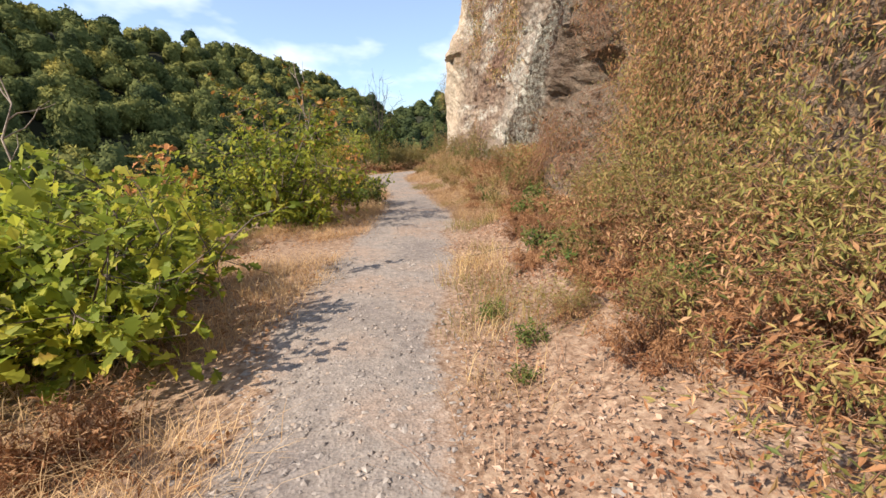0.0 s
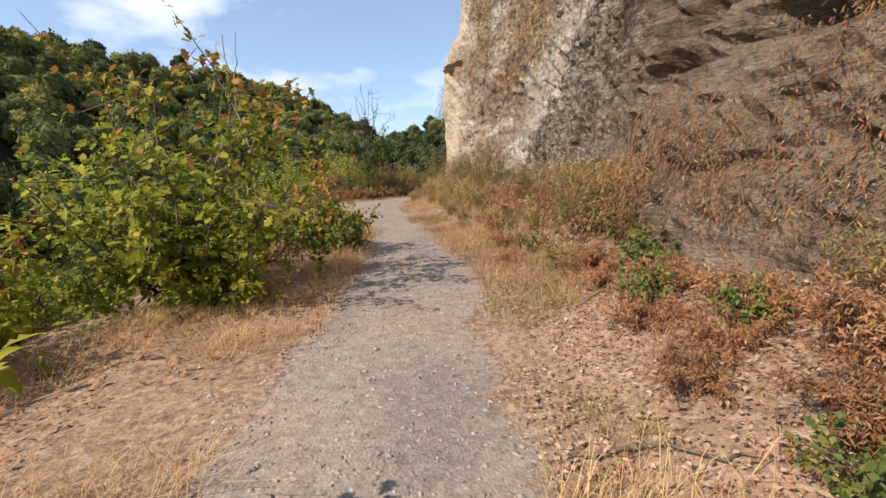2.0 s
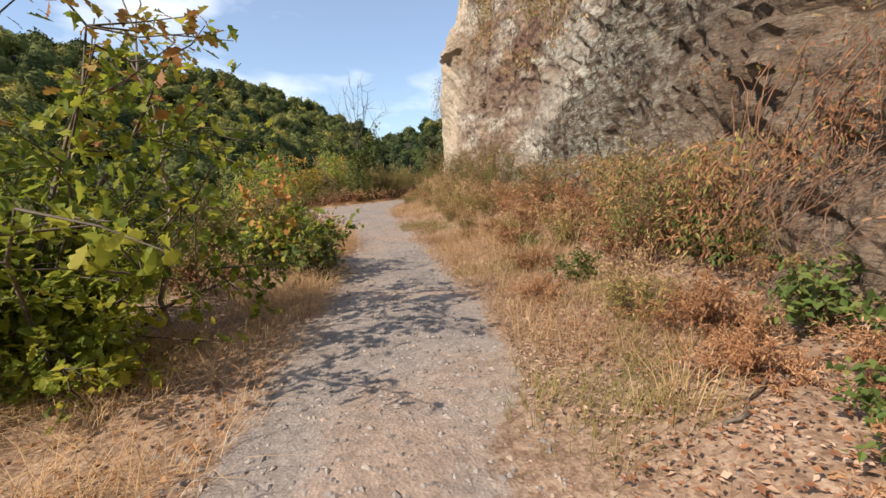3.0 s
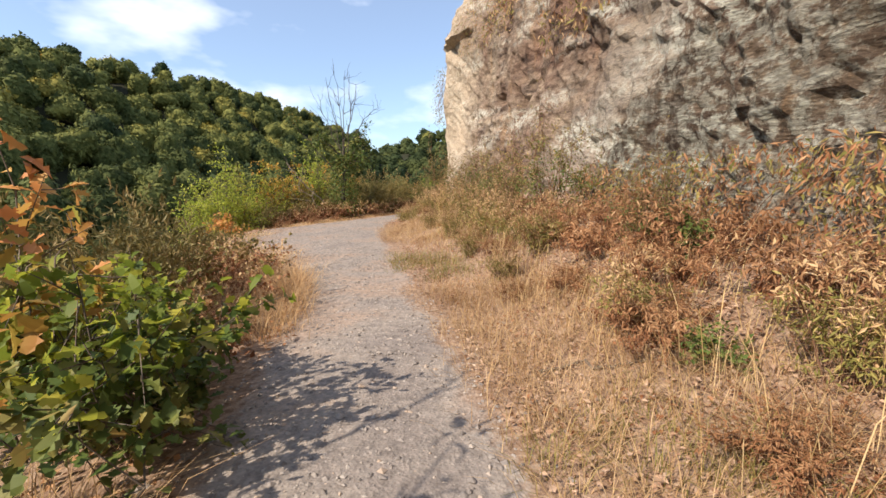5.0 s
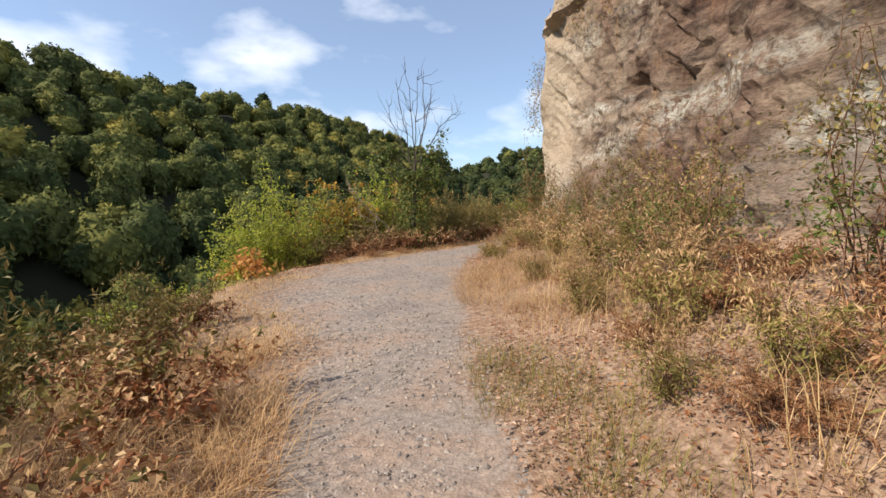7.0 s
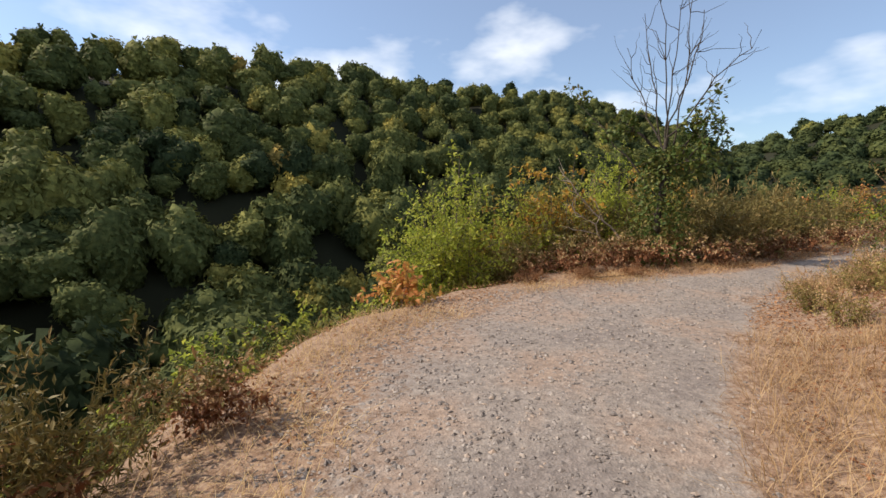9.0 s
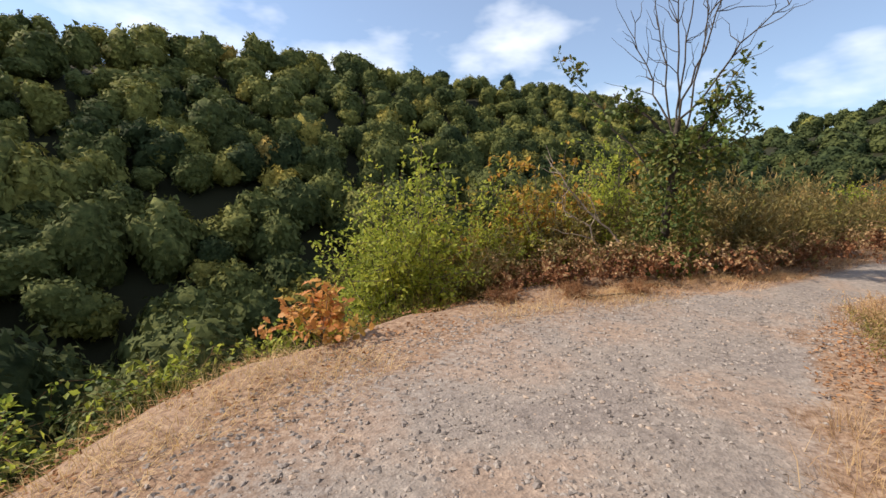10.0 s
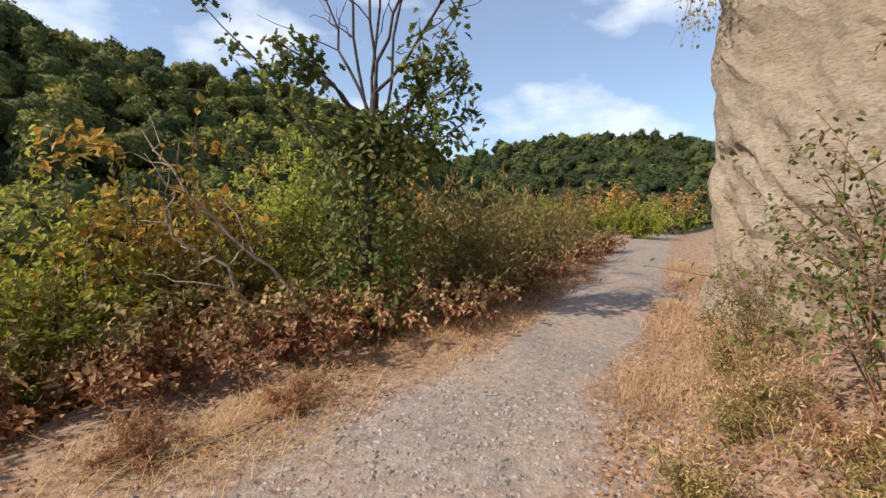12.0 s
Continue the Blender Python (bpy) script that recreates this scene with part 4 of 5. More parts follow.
put(hedge, [(0.85, 14.6, 0, 0.85), (0.4, 16.6, 60, 0.9), (0.3, 18.4, 120, 1.0), (-0.1, 20.0, 180, 0.9), (-0.35, 21.6, 240, 0.85), (-0.55, 23.0, 300, 0.8), (0.9, 12.3, 30, 0.65),
            (0.15, 22.4, 90, 1.0), (1.2, 18.4, 10, 1.1), (-0.7, 24.5, 45, 0.55), (1.3, 11.2, 200, 0.7), (1.15, 8.8, 70, 0.65), (0.1, 15.7, 20, 0.6), (-0.1, 17.4, 130, 0.65), (-0.5, 19.2, 250, 0.6), (-0.95, 24.3, 20, 0.5), (-0.6, 25.2, 160, 0.5), (0.75, 17.3, 200, 0.8), (0.0, 18.2, 70, 0.65), (0.75, 18.9, 310, 0.9), (0.35, 19.5, 15, 0.8), (0.3, 14.2, 260, 0.5), (0.65, 15.5, 100, 0.75), (-1.3, 22.9, 40, 0.55), (-1.05, 22.2, 130, 0.6), (-1.4, 23.8, 220, 0.5), (-0.85, 23.4, 300, 0.6)])
brown = bush("dead_bracken", "heap of rust-brown withered leaves and stalks under the cliff", "dead plants", 120, (0.75, 0.75, 0.5), 24, 6, 4200, "slim", 0.05, [RUST_LEAF, DEAD_LEAF],
             (0.4, 0.6), group="withered heaps", wood=RED_STEM, stem_r=0.005, sag=0.3, low=0.05, crook=0.09, droop=0.5)
put(brown, [(1.5, 3.0, 0, 1.0), (1.7, 4.2, 60, 1.1), (1.75, 5.5, 130, 0.9), (1.45, 8.4, 200, 0.8), (1.75, 10.4, 250, 1.0), (1.65, 11.7, 300, 1.1), (1.3, 12.7, 20, 1.0), (1.75, 12.9, 80, 1.2),
            (1.3, 14.0, 140, 0.95), (1.75, 14.3, 220, 1.1), (1.35, 6.2, 270, 0.6), (0.75, 13.2, 10, 0.6), (1.6, 1.7, 40, 1.1), (1.3, 16.9, 90, 0.8), (-0.6, 23.9, 130, 0.5), (1.6, 7.2, 30, 0.7), (-1.75, 1.75, 10, 0.8), (-2.2, 1.0, 90, 0.9), (1.0, 14.9, 50, 0.9), (0.95, 12.0, 160, 0.8), (1.3, 15.3, 280, 1.0), (0.75, 16.6, 30, 0.7), (-4.3, 23.8, 60, 0.55), (-3.7, 24.5, 200, 0.5), (-5.1, 23.2, 330, 0.55), (1.05, 5.9, 10, 0.6), (1.2, 6.7, 100, 0.6), (1.0, 4.6, 170, 0.55), (1.25, 3.5, 260, 0.65), (1.35, 5.2, 310, 0.7), (1.7, 6.4, 45, 0.75), (1.3, 7.8, 200, 0.6), (1.15, 2.2, 75, 0.6), (0.5, 17.6, 15, 0.7), (0.2, 16.5, 140, 0.55), (-0.1, 18.7, 220, 0.5), (0.45, 15.2, 80, 0.6), (0.85, 10.9, 330, 0.6), (0.75, 9.8, 190, 0.55), (0.35, 13.6, 50, 0.45), (0.0, 20.9, 10, 0.7), (-0.5, 22.3, 100, 0.6)])
scrub = bush("bank_scrub", "tangle of brown and olive bramble stalks on the bank", "shrub", 126, (0.75, 0.75, 0.95), 38, 8, 6000, "slim", 0.042, [DEAD_LEAF, CURTAIN_LEAF, GREEN_GRASS],
             (0.4, 0.3, 0.3), group="bank scrub", wood=RED_STEM, stem_r=0.006, sag=0.25, low=0.08, crook=0.09, droop=0.3)
put(scrub, [(1.75, 1.6, 0, 1.15), (2.0, 2.4, 70, 1.3), (1.8, 3.3, 140, 1.1), (2.1, 4.2, 210, 1.2), (1.75, 4.9, 280, 0.9), (1.95, 5.6, 330, 0.9), (1.3, 2.3, 20, 0.7), (1.25, 3.9, 110, 0.6),
            (1.5, 0.9, 180, 1.0), (2.1, 0.6, 260, 1.3), (0.95, 3.1, 200, 0.45), (2.0, 9.7, 30, 0.8), (2.0, 8.6, 300, 0.7)])
bramble = bush("green_bramble", "trailing bramble with dark green leaves at the cliff's foot", "shrub", 131, (0.45, 0.45, 0.5), 16, 5, 600, "oval", 0.06, [BRAMBLE_LEAF],
               group="green brambles", wood=RED_STEM, stem_r=0.005, sag=0.3)
put(bramble, [(1.3, 7.0, 0, 0.8), (1.75, 7.9, 80, 1.0), (1.6, 6.3, 160, 0.75), (1.1, 5.0, 210, 0.7), (1.6, 13.0, 240, 0.9), (1.1, 9.9, 300, 0.8), (1.95, 9.0, 30, 1.1), (1.2, 3.9, 60, 0.9),
              (1.6, 2.6, 120, 0.8), (1.9, 3.4, 330, 0.8), (1.0, 11.6, 90, 0.6), (0.42, 3.4, 20, 0.4), (0.62, 2.85, 140, 0.42), (0.5, 2.4, 250, 0.3)])


def cliff_point(y, z, out):
    """A place before the rock face at that y and height."""
    row = int(np.argmin(np.abs(cliff_P[:, 0, 2] - z)))
    col_ = int(np.argmin(np.abs(cliff_P[row, :, 1] - y) + (np.arange(cliff_P.shape[1]) > 400) * 50))
    p = cliff_P[row, col_]
    return p + np.array([cliff_n[0][col_], cliff_n[1][col_], 0]) * out


def curtain(name, label, seed, spans, n_leaves, n_stems, mats, shares, leaf, size):
    """Creeper hanging over the rock: stems down the face and leaves about them. spans: y0, y1, z0, z1, weight, out."""
    rng = np.random.default_rng(seed)
    root = new(name)
    wts = np.array([s[4] for s in spans], float)
    wts /= wts.sum()
    paths, radii, pts = [], [], []
    for _ in range(n_stems):
        y0, y1, z0, z1, _w, out = spans[rng.choice(len(spans), p=wts)]
        y, top = rng.uniform(y0, y1), z0 + (z1 - z0) * rng.uniform(0.5, 1.0)
        end = max(z0, top - rng.uniform(0.6, 2.2))
        n = 10
        zz = np.linspace(top, end, n)
        yy = y + np.cumsum(rng.normal(0, 0.05, n)) + rng.normal(0, 0.35) * np.linspace(0, 1, n)
        o = out * np.linspace(0.25, rng.uniform(0.5, 1.3), n)
        p = np.array([cliff_point(a, b, c) for a, b, c in zip(yy, zz, o)])
        p[1:-1] = (p[:-2] + p[1:-1] + p[2:]) / 3
        paths.append(p)
        radii.append(np.linspace(rng.uniform(0.002, 0.007), 0.0015, n))
    v, f = tubes(paths, radii, 3)
    st = new("stems", make_mesh("stems", v, [f], [RED_STEM], True))
    st.parent = root
    for i in range(n_leaves):
        y0, y1, z0, z1, _w, out = spans[rng.choice(len(spans), p=wts)]
        pts.append(cliff_point(rng.uniform(y0, y1), z0 + (z1 - z0) * rng.uniform(0, 1) ** 0.9, out * rng.uniform(0.1, 1.1)))
    pts = np.array(pts) + rng.normal(0, 0.05, (n_leaves, 3))
    keep = fbm(pts[:, 1] * 1.4, pts[:, 2] * 1.4, seed, 3) > -0.22
    pts = pts[keep]
    m = len(pts)
    v, f = place_leaves(rng, leaf, pts, rng.normal(0, 0.6, (m, 3)) - [0.2, 0, 0.8], rng.normal(0, 0.5, (m, 3)) + [-0.8, -0.2, 0.5], size * rng.uniform(0.5, 1.3, m))
    which = np.searchsorted(np.cumsum(shares), np.clip(rng.uniform(0, 1, m), 0, 0.999))
    fo = tagged(new("foliage", make_mesh("foliage", v, [f], mats, False, np.repeat(which, len(LEAVES[leaf][1])))), kind="stuff")
    fo.parent = root
    return tagged(root, label, "creeper")


curtain("hanging_creeper", "thick brown and green creeper draped over the rock face", 140, [(-1.0, 3.6, 0.3, 5.5, 3, 0.5), (3.6, 5.8, 0.3, 5.0, 3.4, 0.5), (5.0, 6.2, 2.9, 5.5, 1, 0.4)], 100000, 520,
        [CURTAIN_LEAF, GREEN_GRASS, DEAD_LEAF], (0.42, 0.22, 0.36), "slim", 0.052)
curtain("dry_creeper", "withered creeper with bare hanging stems on the ledge", 151, [(5.6, 8.8, 0.7, 1.6, 1.6, 0.3), (7.4, 9.6, 0.6, 1.9, 1.5, 0.4), (5.8, 7.6, 2.6, 3.6, 1.0, 0.3), (5.2, 7.0, 1.6, 2.4, 0.6, 0.25)], 11000, 130,
        [RUST_LEAF, DEAD_LEAF, GREEN_GRASS], (0.5, 0.35, 0.15), "slim", 0.042)
curtain("scrub_creeper", "olive and brown scrub clinging to the cliff's foot", 157, [(8.6, 13.0, 0.5, 1.3, 2.2, 0.5), (13.0, 16.5, 0.5, 1.3, 1.2, 0.45)], 8000, 45,
        [DEAD_LEAF, GREEN_GRASS, RUST_LEAF, BROOM_LEAF], (0.32, 0.3, 0.2, 0.18), "slim", 0.07)
curtain("cliff_ivy", "dry grassy plants clinging to the upper cliff", 163, [(13.5, 19.0, 3.6, 8.5, 1.5, 0.25), (20.5, 25.0, 5.2, 9.5, 1.0, 0.3)], 6500, 90,
        [GREEN_GRASS, STRAW, DEAD_LEAF], (0.45, 0.25, 0.3), "slim", 0.13)
curtain("overhanging_twigs", "dark leafy twigs overhanging the cliff's corner", 171, [(27.0, 27.9, 3.4, 5.6, 1.5, 0.45)], 700, 22, [BROOM_LEAF, BRAMBLE_LEAF], (0.6, 0.4), "oval", 0.06)

# ---- grass, litter and gravel ----


def blades(name, label, seed, tufts, per, tall, mat, lean=0.5, tuft_r=0.09, kind="grass"):
    """Tufts of bent blades standing on the ground at the given places."""
    rng = np.random.default_rng(seed)
    n = len(tufts) * per
    c = np.repeat(tufts, per, axis=0)
    xy = c + rng.normal(0, tuft_r, (n, 2))
    z = height(xy[:, 0], xy[:, 1])
    base = np.stack([xy[:, 0], xy[:, 1], z - 0.01], -1)
    hgt = tall * rng.uniform(0.35, 1.15, n) * np.repeat(rng.uniform(0.6, 1.25, len(tufts)), per)
    az = np.arctan2(xy[:, 1] - c[:, 1], xy[:, 0] - c[:, 0]) + rng.normal(0, 0.9, n)
    ln = hgt * lean * rng.uniform(0.3, 1.6, n)
    out = np.stack([np.cos(az), np.sin(az), np.zeros(n)], -1)
    side = np.stack([-np.sin(az), np.cos(az), np.zeros(n)], -1) * (rng.uniform(0.001, 0.0027, n))[:, None]
    up = np.array([0, 0, 1.0])
    mid = base + out * (ln * 0.32)[:, None] + up * (hgt * 0.62)[:, None]
    tip = base + out * ln[:, None] + up * (hgt * rng.uniform(0.75, 1.0, n))[:, None]
    v = np.stack([base - side, base + side, mid + side * 0.8, mid - side * 0.8, tip], 1).reshape(-1, 3)
    k = np.arange(n) * 5
    q = np.stack([k, k + 1, k + 2, k + 3], -1)
    t = np.stack([k + 3, k + 2, k + 4], -1)
    return tagged(new(name, make_mesh(name, v, [q, t], [mat])), label, kind, kind="stuff")


def scatter(seed, n, y0, y1, side, a, b, cut=-1.0, wave=0.8):
    """Places beside the path: distance a to b out from its right (1) or left (-1) edge, in drifts."""
    rng = np.random.default_rng(seed)
    y = rng.uniform(y0, y1, n)
    le, ri = sides(y)
    d = rng.uniform(a, b, n)
    x = np.where(side > 0, ri + d, le - d)
    ok = fbm(x * wave, y * wave, seed, 3) > cut
    if side > 0:
        ok &= x < np.interp(y, FOOT_Y, FOOT_X) + 0.1
    return np.stack([x, y], -1)[ok]


blades("dry_grass", "golden dry grass along the cliff side of the path", 201, scatter(201, 1700, 7.0, 25.5, 1, 0.12, 1.35, 0.0), 18, 0.2, STRAW, 1.5, 0.11)
blades("pale_grass", "pale straw tufts beside the path", 202, scatter(202, 620, 2.2, 9.0, 1, 0.1, 0.9, 0.0), 16, 0.22, STRAW_PALE, 1.0)
blades("olive_grass", "olive green grass tufts on the verge", 203, scatter(203, 1000, -1.0, 22.0, 1, 0.05, 0.9, 0.1), 22, 0.17, GREEN_GRASS, 0.9)
blades("golden_grass", "golden dry grass on the valley verge", 204, scatter(204, 2000, -1.5, 9.5, -1, 0.0, 2.2, -0.15), 16, 0.2, STRAW, 1.7, 0.11)
blades("verge_grass", "dry brown grass on the valley verge", 205, scatter(205, 1300, 9.5, 17.0, -1, 0.05, 1.9, -0.2), 18, 0.3, STRAW, 1.3, 0.11)
blades("edge_grass", "short dry grass along the drop", 206, scatter(206, 380, 16.5, 24.5, -1, -0.35, 1.0, 0.02), 18, 0.12, STRAW_PALE, 2.0, 0.12)
blades("bend_grass", "flattened dry grass on the bend", 207, scatter(207, 800, 23.0, 34.0, -1, 0.1, 1.3, -0.05), 18, 0.14, STRAW, 1.9, 0.12)
blades("bank_grass", "dry grass on the bank under the cliff", 208, scatter(208, 330, 23.0, 33.0, 1, 0.0, 1.3, 0.0), 18, 0.22, STRAW, 1.1)
blades("tall_grass", "long pale grass stalks leaning over the bank", 209, scatter(209, 170, 10.3, 20.0, 1, 0.75, 1.9, -0.2), 12, 0.52, STRAW_PALE, 1.1, 0.13)
blades("fallen_stalks", "brown withered stalks lying over the leaf litter", 211, scatter(211, 1500, -1.0, 17.0, 1, 0.25, 2.3, -0.1), 7, 0.14, DRY_STALK, 3.2, 0.16)
blades("slope_grass", "olive grass on the slope below the verge", 210, scatter(210, 420, 9.0, 23.0, -1, 1.2, 4.0, -0.3), 18, 0.4, GREEN_GRASS, 0.7, 0.13)


def litter(name, label, seed, places, kind, size, mat, lift=0.02):
    rng = np.random.default_rng(seed)
    n = len(places)
    pts = np.stack([places[:, 0], places[:, 1], height(places[:, 0], places[:, 1]) + rng.uniform(0.002, lift, n)], -1)
    dirs = rng.normal(0, 1, (n, 3)) * [1, 1, 0.25]
    v, f = place_leaves(rng, kind, pts, dirs, rng.normal(0, 0.35, (n, 3)) + [0, 0, 1], size * rng.uniform(0.5, 1.3, n))
    return tagged(new(name, make_mesh(name, v, [f], [mat])), label, "leaf litter", kind="stuff")


litter("leaf_litter", "pale brown fallen leaves on the bank", 301, scatter(301, 34000, -1, 17, 1, 0.1, 2.4, -0.3, 1.2), "oval", 0.035, LITTER_LEAF, 0.05)
litter("rusty_litter", "rust-brown fallen leaves on the bank", 302, scatter(302, 22000, -1, 25, 1, 0.3, 2.4, -0.15, 1.0), "oval", 0.034, RUST_LEAF, 0.06)
litter("verge_litter", "brown fallen leaves on the valley verge", 303, scatter(303, 14000, -1.5, 31, -1, 0.0, 2.2, -0.15, 1.0), "oval", 0.045, DEAD_LEAF, 0.07)
litter("bank_litter", "withered brown leaves under the cliff's corner", 304, scatter(304, 5000, 22, 30, 1, 0.05, 1.6, -0.3, 1.0), "oval", 0.038, DEAD_LEAF, 0.04)


def stones(name, label, seed, places, lo, hi):
    rng = np.random.default_rng(seed)
    n = len(places)
    base = np.array([[1, 0, 0], [0.2, 0.9, 0.1], [-0.9, 0.3, 0], [-0.5, -0.8, 0.1], [0.6, -0.7, 0], [0.1, 0.1, 0.75]])
    tri = np.array([[0, 1, 5], [1, 2, 5], [2, 3, 5], [3, 4, 5], [4, 0, 5]])
    b = base[None] * rng.uniform(0.65, 1.35, (n, 6, 3))
    s = lo + (hi - lo) * rng.uniform(0, 1, n) ** 3.0
    b = b * s[:, None, None] * np.stack([np.ones(n), rng.uniform(0.5, 1, n), rng.uniform(0.3, 0.8, n)], -1)[:, None]
    a = rng.uniform(0, 2 * np.pi, n)
    ca_, sa_ = np.cos(a)[:, None], np.sin(a)[:, None]
    v = np.stack([b[..., 0] * ca_ - b[..., 1] * sa_, b[..., 0] * sa_ + b[..., 1] * ca_, b[..., 2]], -1)
    v += np.stack([places[:, 0], places[:, 1], height(places[:, 0], places[:, 1]) + s * 0.02], -1)[:, None]
    f = tri[None] + (np.arange(n) * 6)[:, None, None]
    return tagged(new(name, make_mesh(name, v.reshape(-1, 3), [f.reshape(-1, 3)], [STONE])), label, "gravel", kind="stuff")


def on_path(seed, n, y0, y1, over=0.15):
    rng = np.random.default_rng(seed)
    y = rng.uniform(y0, y1, n)
    le, ri = sides(y)
    return np.stack([le - over + (ri - le + 2 * over) * rng.uniform(0, 1, n), y], -1)


stones("gravel", "small grey stones strewn over the trodden path", 401, on_path(401, 25000, -0.5, 26), 0.005, 0.027)
stones("loose_stones", "flat grey-brown slate chips at the path's edges", 402, np.concatenate([scatter(402, 700, 0, 26, 1, -0.2, 0.8), scatter(403, 1100, 0, 17, -1, -0.3, 0.4),
       scatter(404, 14000, 16.0, 25, -1, -2.4, 0.4)]), 0.006, 0.03)


def fallen_stick(x0, y0, x1, y1, r, seed):
    rng = np.random.default_rng(seed)
    n = 12
    p = wander(rng, (x0, y0, 0), (x1, y1, 0), n, 0.03)
    p[:, 2] = height(p[:, 0], p[:, 1]) + r + 0.02 * np.sin(np.linspace(0, np.pi, n))
    v, f = tubes([p], [np.linspace(r, r * 0.4, n)], 6)
    return tagged(new("fallen_stick", make_mesh("fallen_stick", v, [f], [BARK], True)), "crooked fallen branch lying in the dry leaves", "stick", "fallen sticks")


for i_, (xa, ya, xb, yb, rr_) in enumerate(((0.75, 4.35, 1.5, 5.3, 0.016), (0.3, 5.6, 0.95, 5.3, 0.012), (0.9, 7.4, 1.6, 7.9, 0.01), (-2.4, 15.4, -3.3, 14.6, 0.012), (0.2, 12.1, 0.75, 11.8, 0.012),
                                            (-4.2, 23.7, -3.7, 24.3, 0.02))):
    fallen_stick(xa, ya, xb, yb, rr_, 500 + i_)

# ---- the woods across the valley ----


def ball():
    """A fine icosphere: 162 corners, 320 triangles."""
    bm = bmesh.new()
    bmesh.ops.create_icosphere(bm, subdivisions=3, radius=1.0)
    v = np.array([c.co[:] for c in bm.verts])
    f = np.array([[c.index for c in face.verts] for face in bm.faces])
    bm.free()
    return v, f


BALL_V, BALL_F = ball()


def crown(seed, cards, spread_):
    """Corners and triangles of one tree crown about 1 across: an uneven mass of rounded boughs, ragged with leaf sprays."""
    rng = np.random.default_rng(seed)
    big, small = unit(rng.normal(0, 1, (6, 3)) + [0, 0, 0.3]), unit(rng.normal(0, 1, (46, 3)) + [0, 0, 0.3])
    big_out, small_out = rng.uniform(0.08, 0.24, 6), rng.uniform(0.05, 0.15, 46)
    wide = rng.uniform(0.8, 1.15, 3) * [1, 1, 0.9]

    def reach(d):
        far, close = np.arccos(np.clip(d @ big.T, -1, 1)), np.arccos(np.clip(d @ small.T, -1, 1))
        r = 0.27 + (big_out * np.exp(-(far / 0.55) ** 2)).max(axis=1) + (small_out * np.exp(-(close / 0.22) ** 2)).max(axis=1)
        return r[:, None] * wide
    cv = BALL_V * reach(BALL_V) * rng.uniform(0.86, 1.03, (len(BALL_V), 1))
    d = unit(rng.normal(0, 1, (cards, 3)) + [0, 0, 0.3])
    pts = d * reach(d) * rng.uniform(0.93, 1.1, (cards, 1))
    near = small[np.argmax(d @ small.T, axis=1)]
    nrm = unit(d * 1.3 - near * 0.5 + [0, 0, 0.25])
    v, f = place_leaves(rng, "card", pts, np.cross(nrm, rng.normal(0, 1, (cards, 3))), nrm + rng.normal(0, 0.7, (cards, 3)), spread_ * rng.uniform(0.5, 1.4, cards))
    return np.concatenate([cv, v]), np.concatenate([BALL_F, f + len(cv)])


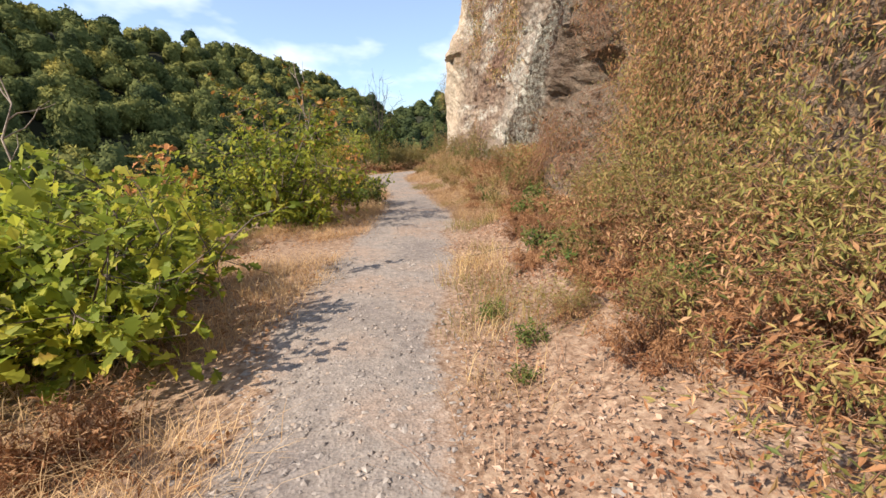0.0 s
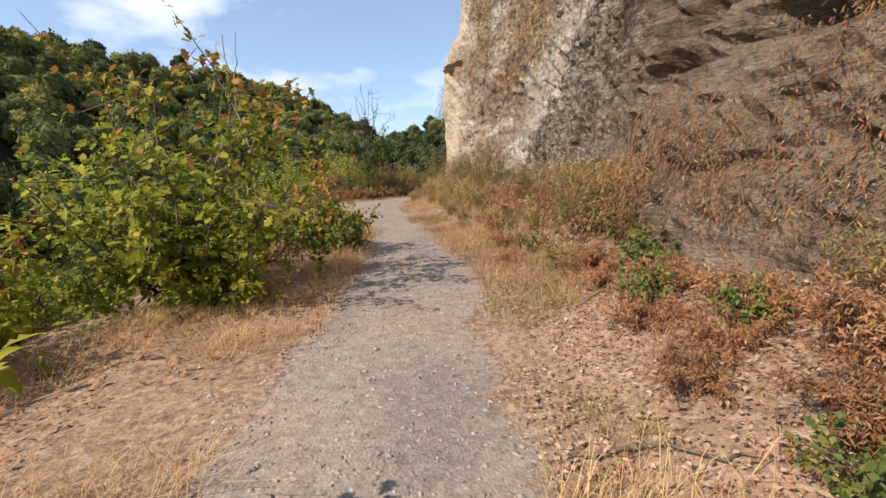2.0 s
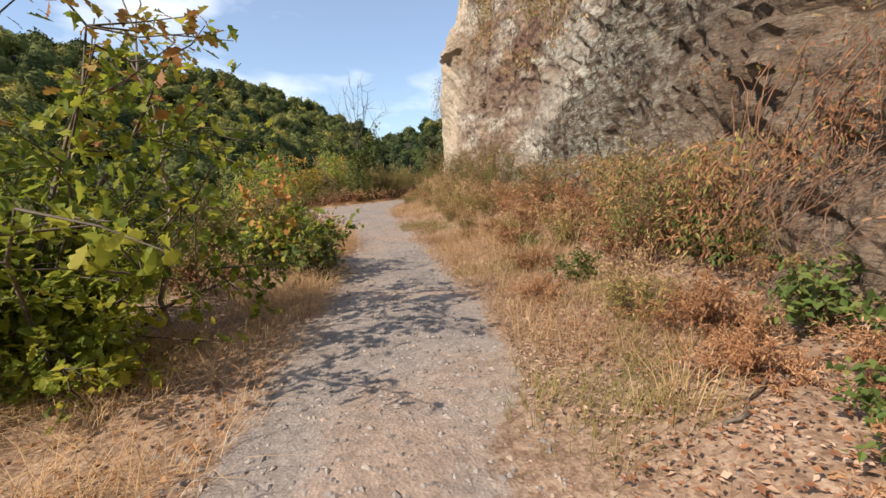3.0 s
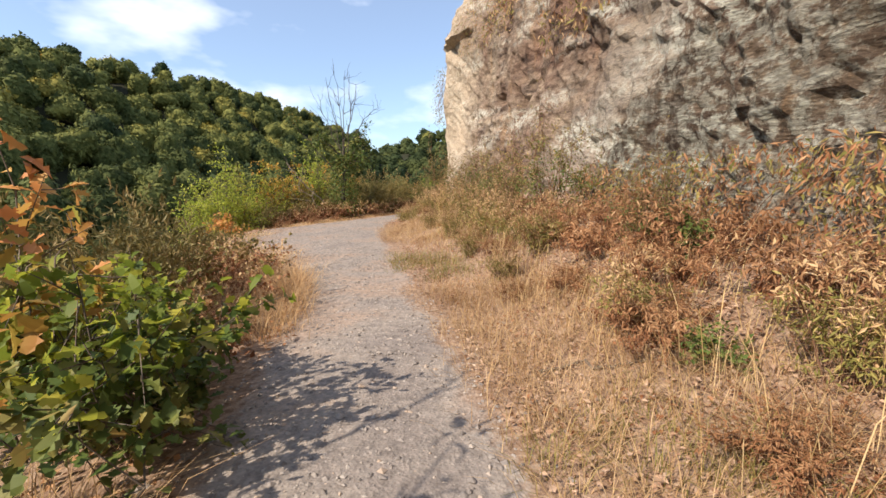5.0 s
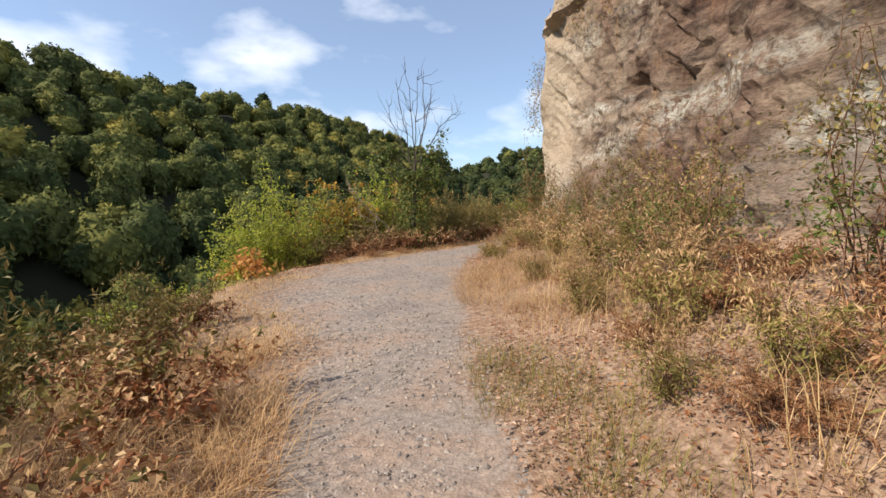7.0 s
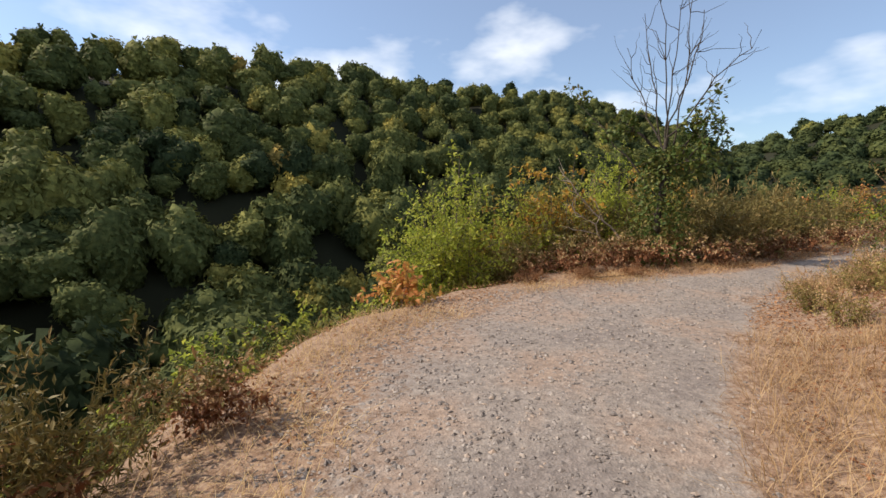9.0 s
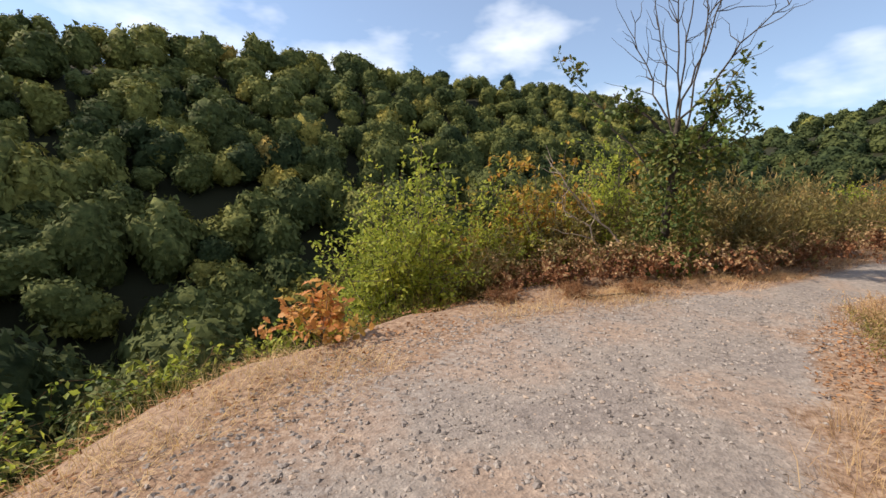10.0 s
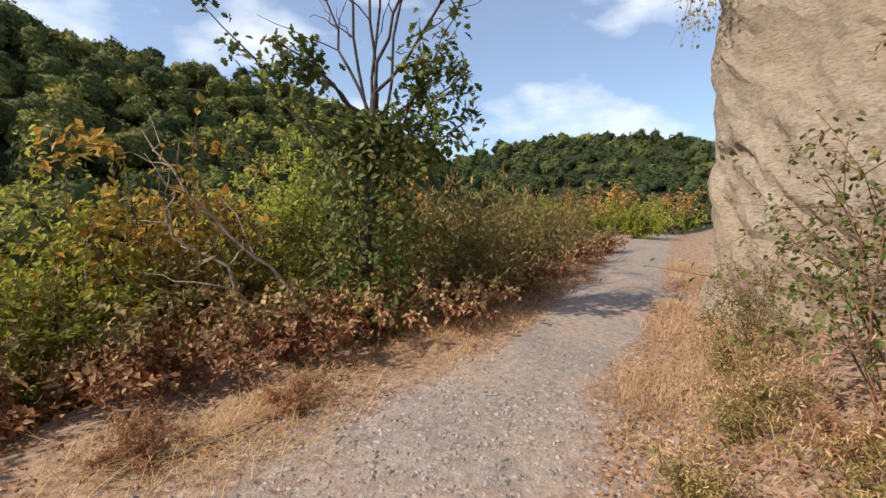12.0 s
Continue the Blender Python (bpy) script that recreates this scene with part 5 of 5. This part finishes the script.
def woods(name, label, seed, spots, wide, cards, spread_, hue=0.42, tall=1.3):
    """Many crowns in one mesh. spots: x, y, z of the crown's middle."""
    rng = np.random.default_rng(seed)
    kinds = [crown(seed * 10 + i, cards, spread_) for i in range(7)]
    vs, fs, tint, o = [], [], [], 0
    for x, y, z in spots:
        v, f = kinds[rng.integers(0, 7)]
        a, s = rng.uniform(0, 2 * np.pi), rng.uniform(*wide)
        c_, s_ = np.cos(a), np.sin(a)
        p = np.stack([v[:, 0] * c_ - v[:, 1] * s_, v[:, 0] * s_ + v[:, 1] * c_, v[:, 2] * rng.uniform(0.9, tall)], -1) * s
        vs.append(p + [x, y, z])
        fs.append(f + o)
        o += len(v)
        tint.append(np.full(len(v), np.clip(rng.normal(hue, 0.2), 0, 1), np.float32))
    me = make_mesh(name, np.concatenate(vs), [np.concatenate(fs)], [WOODS], True)
    att_ = me.attributes.new("tree_tint", "FLOAT", "POINT")
    att_.data.foreach_set("value", np.concatenate(tint))
    return tagged(new(name, me), label, "woods", kind="stuff")


def slope_spots(seed, az0, az1, r0, r1, gap, lift):
    """Tree places on the far slope, spaced by gap, within bearings and distances (as shares of the ridge's)."""
    rng = np.random.default_rng(seed)
    spots = []
    az = az0
    while az < az1:
        rr = float(np.interp(az, HILL_AZ, HILL_R))
        r = rr * r0
        while r < rr * r1:
            a = radians(az + rng.normal(0, 0.45) * gap * 57 / r)
            q = r + rng.normal(0, 0.45) * gap
            x, y = CX - q * math.sin(a), CY + q * math.cos(a)
            spots.append((x, y, float(height(x, y)) + lift * rng.uniform(0.6, 1.25)))
            r += gap
        az += gap * 57 / (rr * 0.95)
    return spots


woods("far_woods", "dense green oak woods covering the opposite valley side", 31, slope_spots(31, 9, 92, 0.36, 0.7, 5.6, 3.0), (5.2, 9.5), 850, 0.066, 0.36, 1.5)
woods("ridge_woods", "dense olive oak woods along the ridge across the valley", 34, slope_spots(34, 9, 92, 0.68, 1.12, 4.7, 2.8), (4.0, 7.6), 460, 0.085, 0.46, 1.25)
woods("distant_woods", "hazy green wooded hill at the valley's end", 32, slope_spots(32, -26, 12, 0.5, 1.04, 11.0, 0.8), (9, 14), 320, 0.095, 0.05, 1.0)
near_spots = []
rng_n = np.random.default_rng(33)
for _ in range(64):
    ny_, d_ = rng_n.uniform(-6, 48), rng_n.uniform(13, 36)
    nx_ = float(np.interp(ny_, LEFT_Y, LEFT_X)) - d_
    zt_ = float(height(nx_, ny_)) + rng_n.uniform(2.5, 6.0)
    near_spots.append((nx_, ny_, min(zt_, -3.2 - 0.03 * d_)))
# tint 0: the valley's shade is put into these crowns' colour
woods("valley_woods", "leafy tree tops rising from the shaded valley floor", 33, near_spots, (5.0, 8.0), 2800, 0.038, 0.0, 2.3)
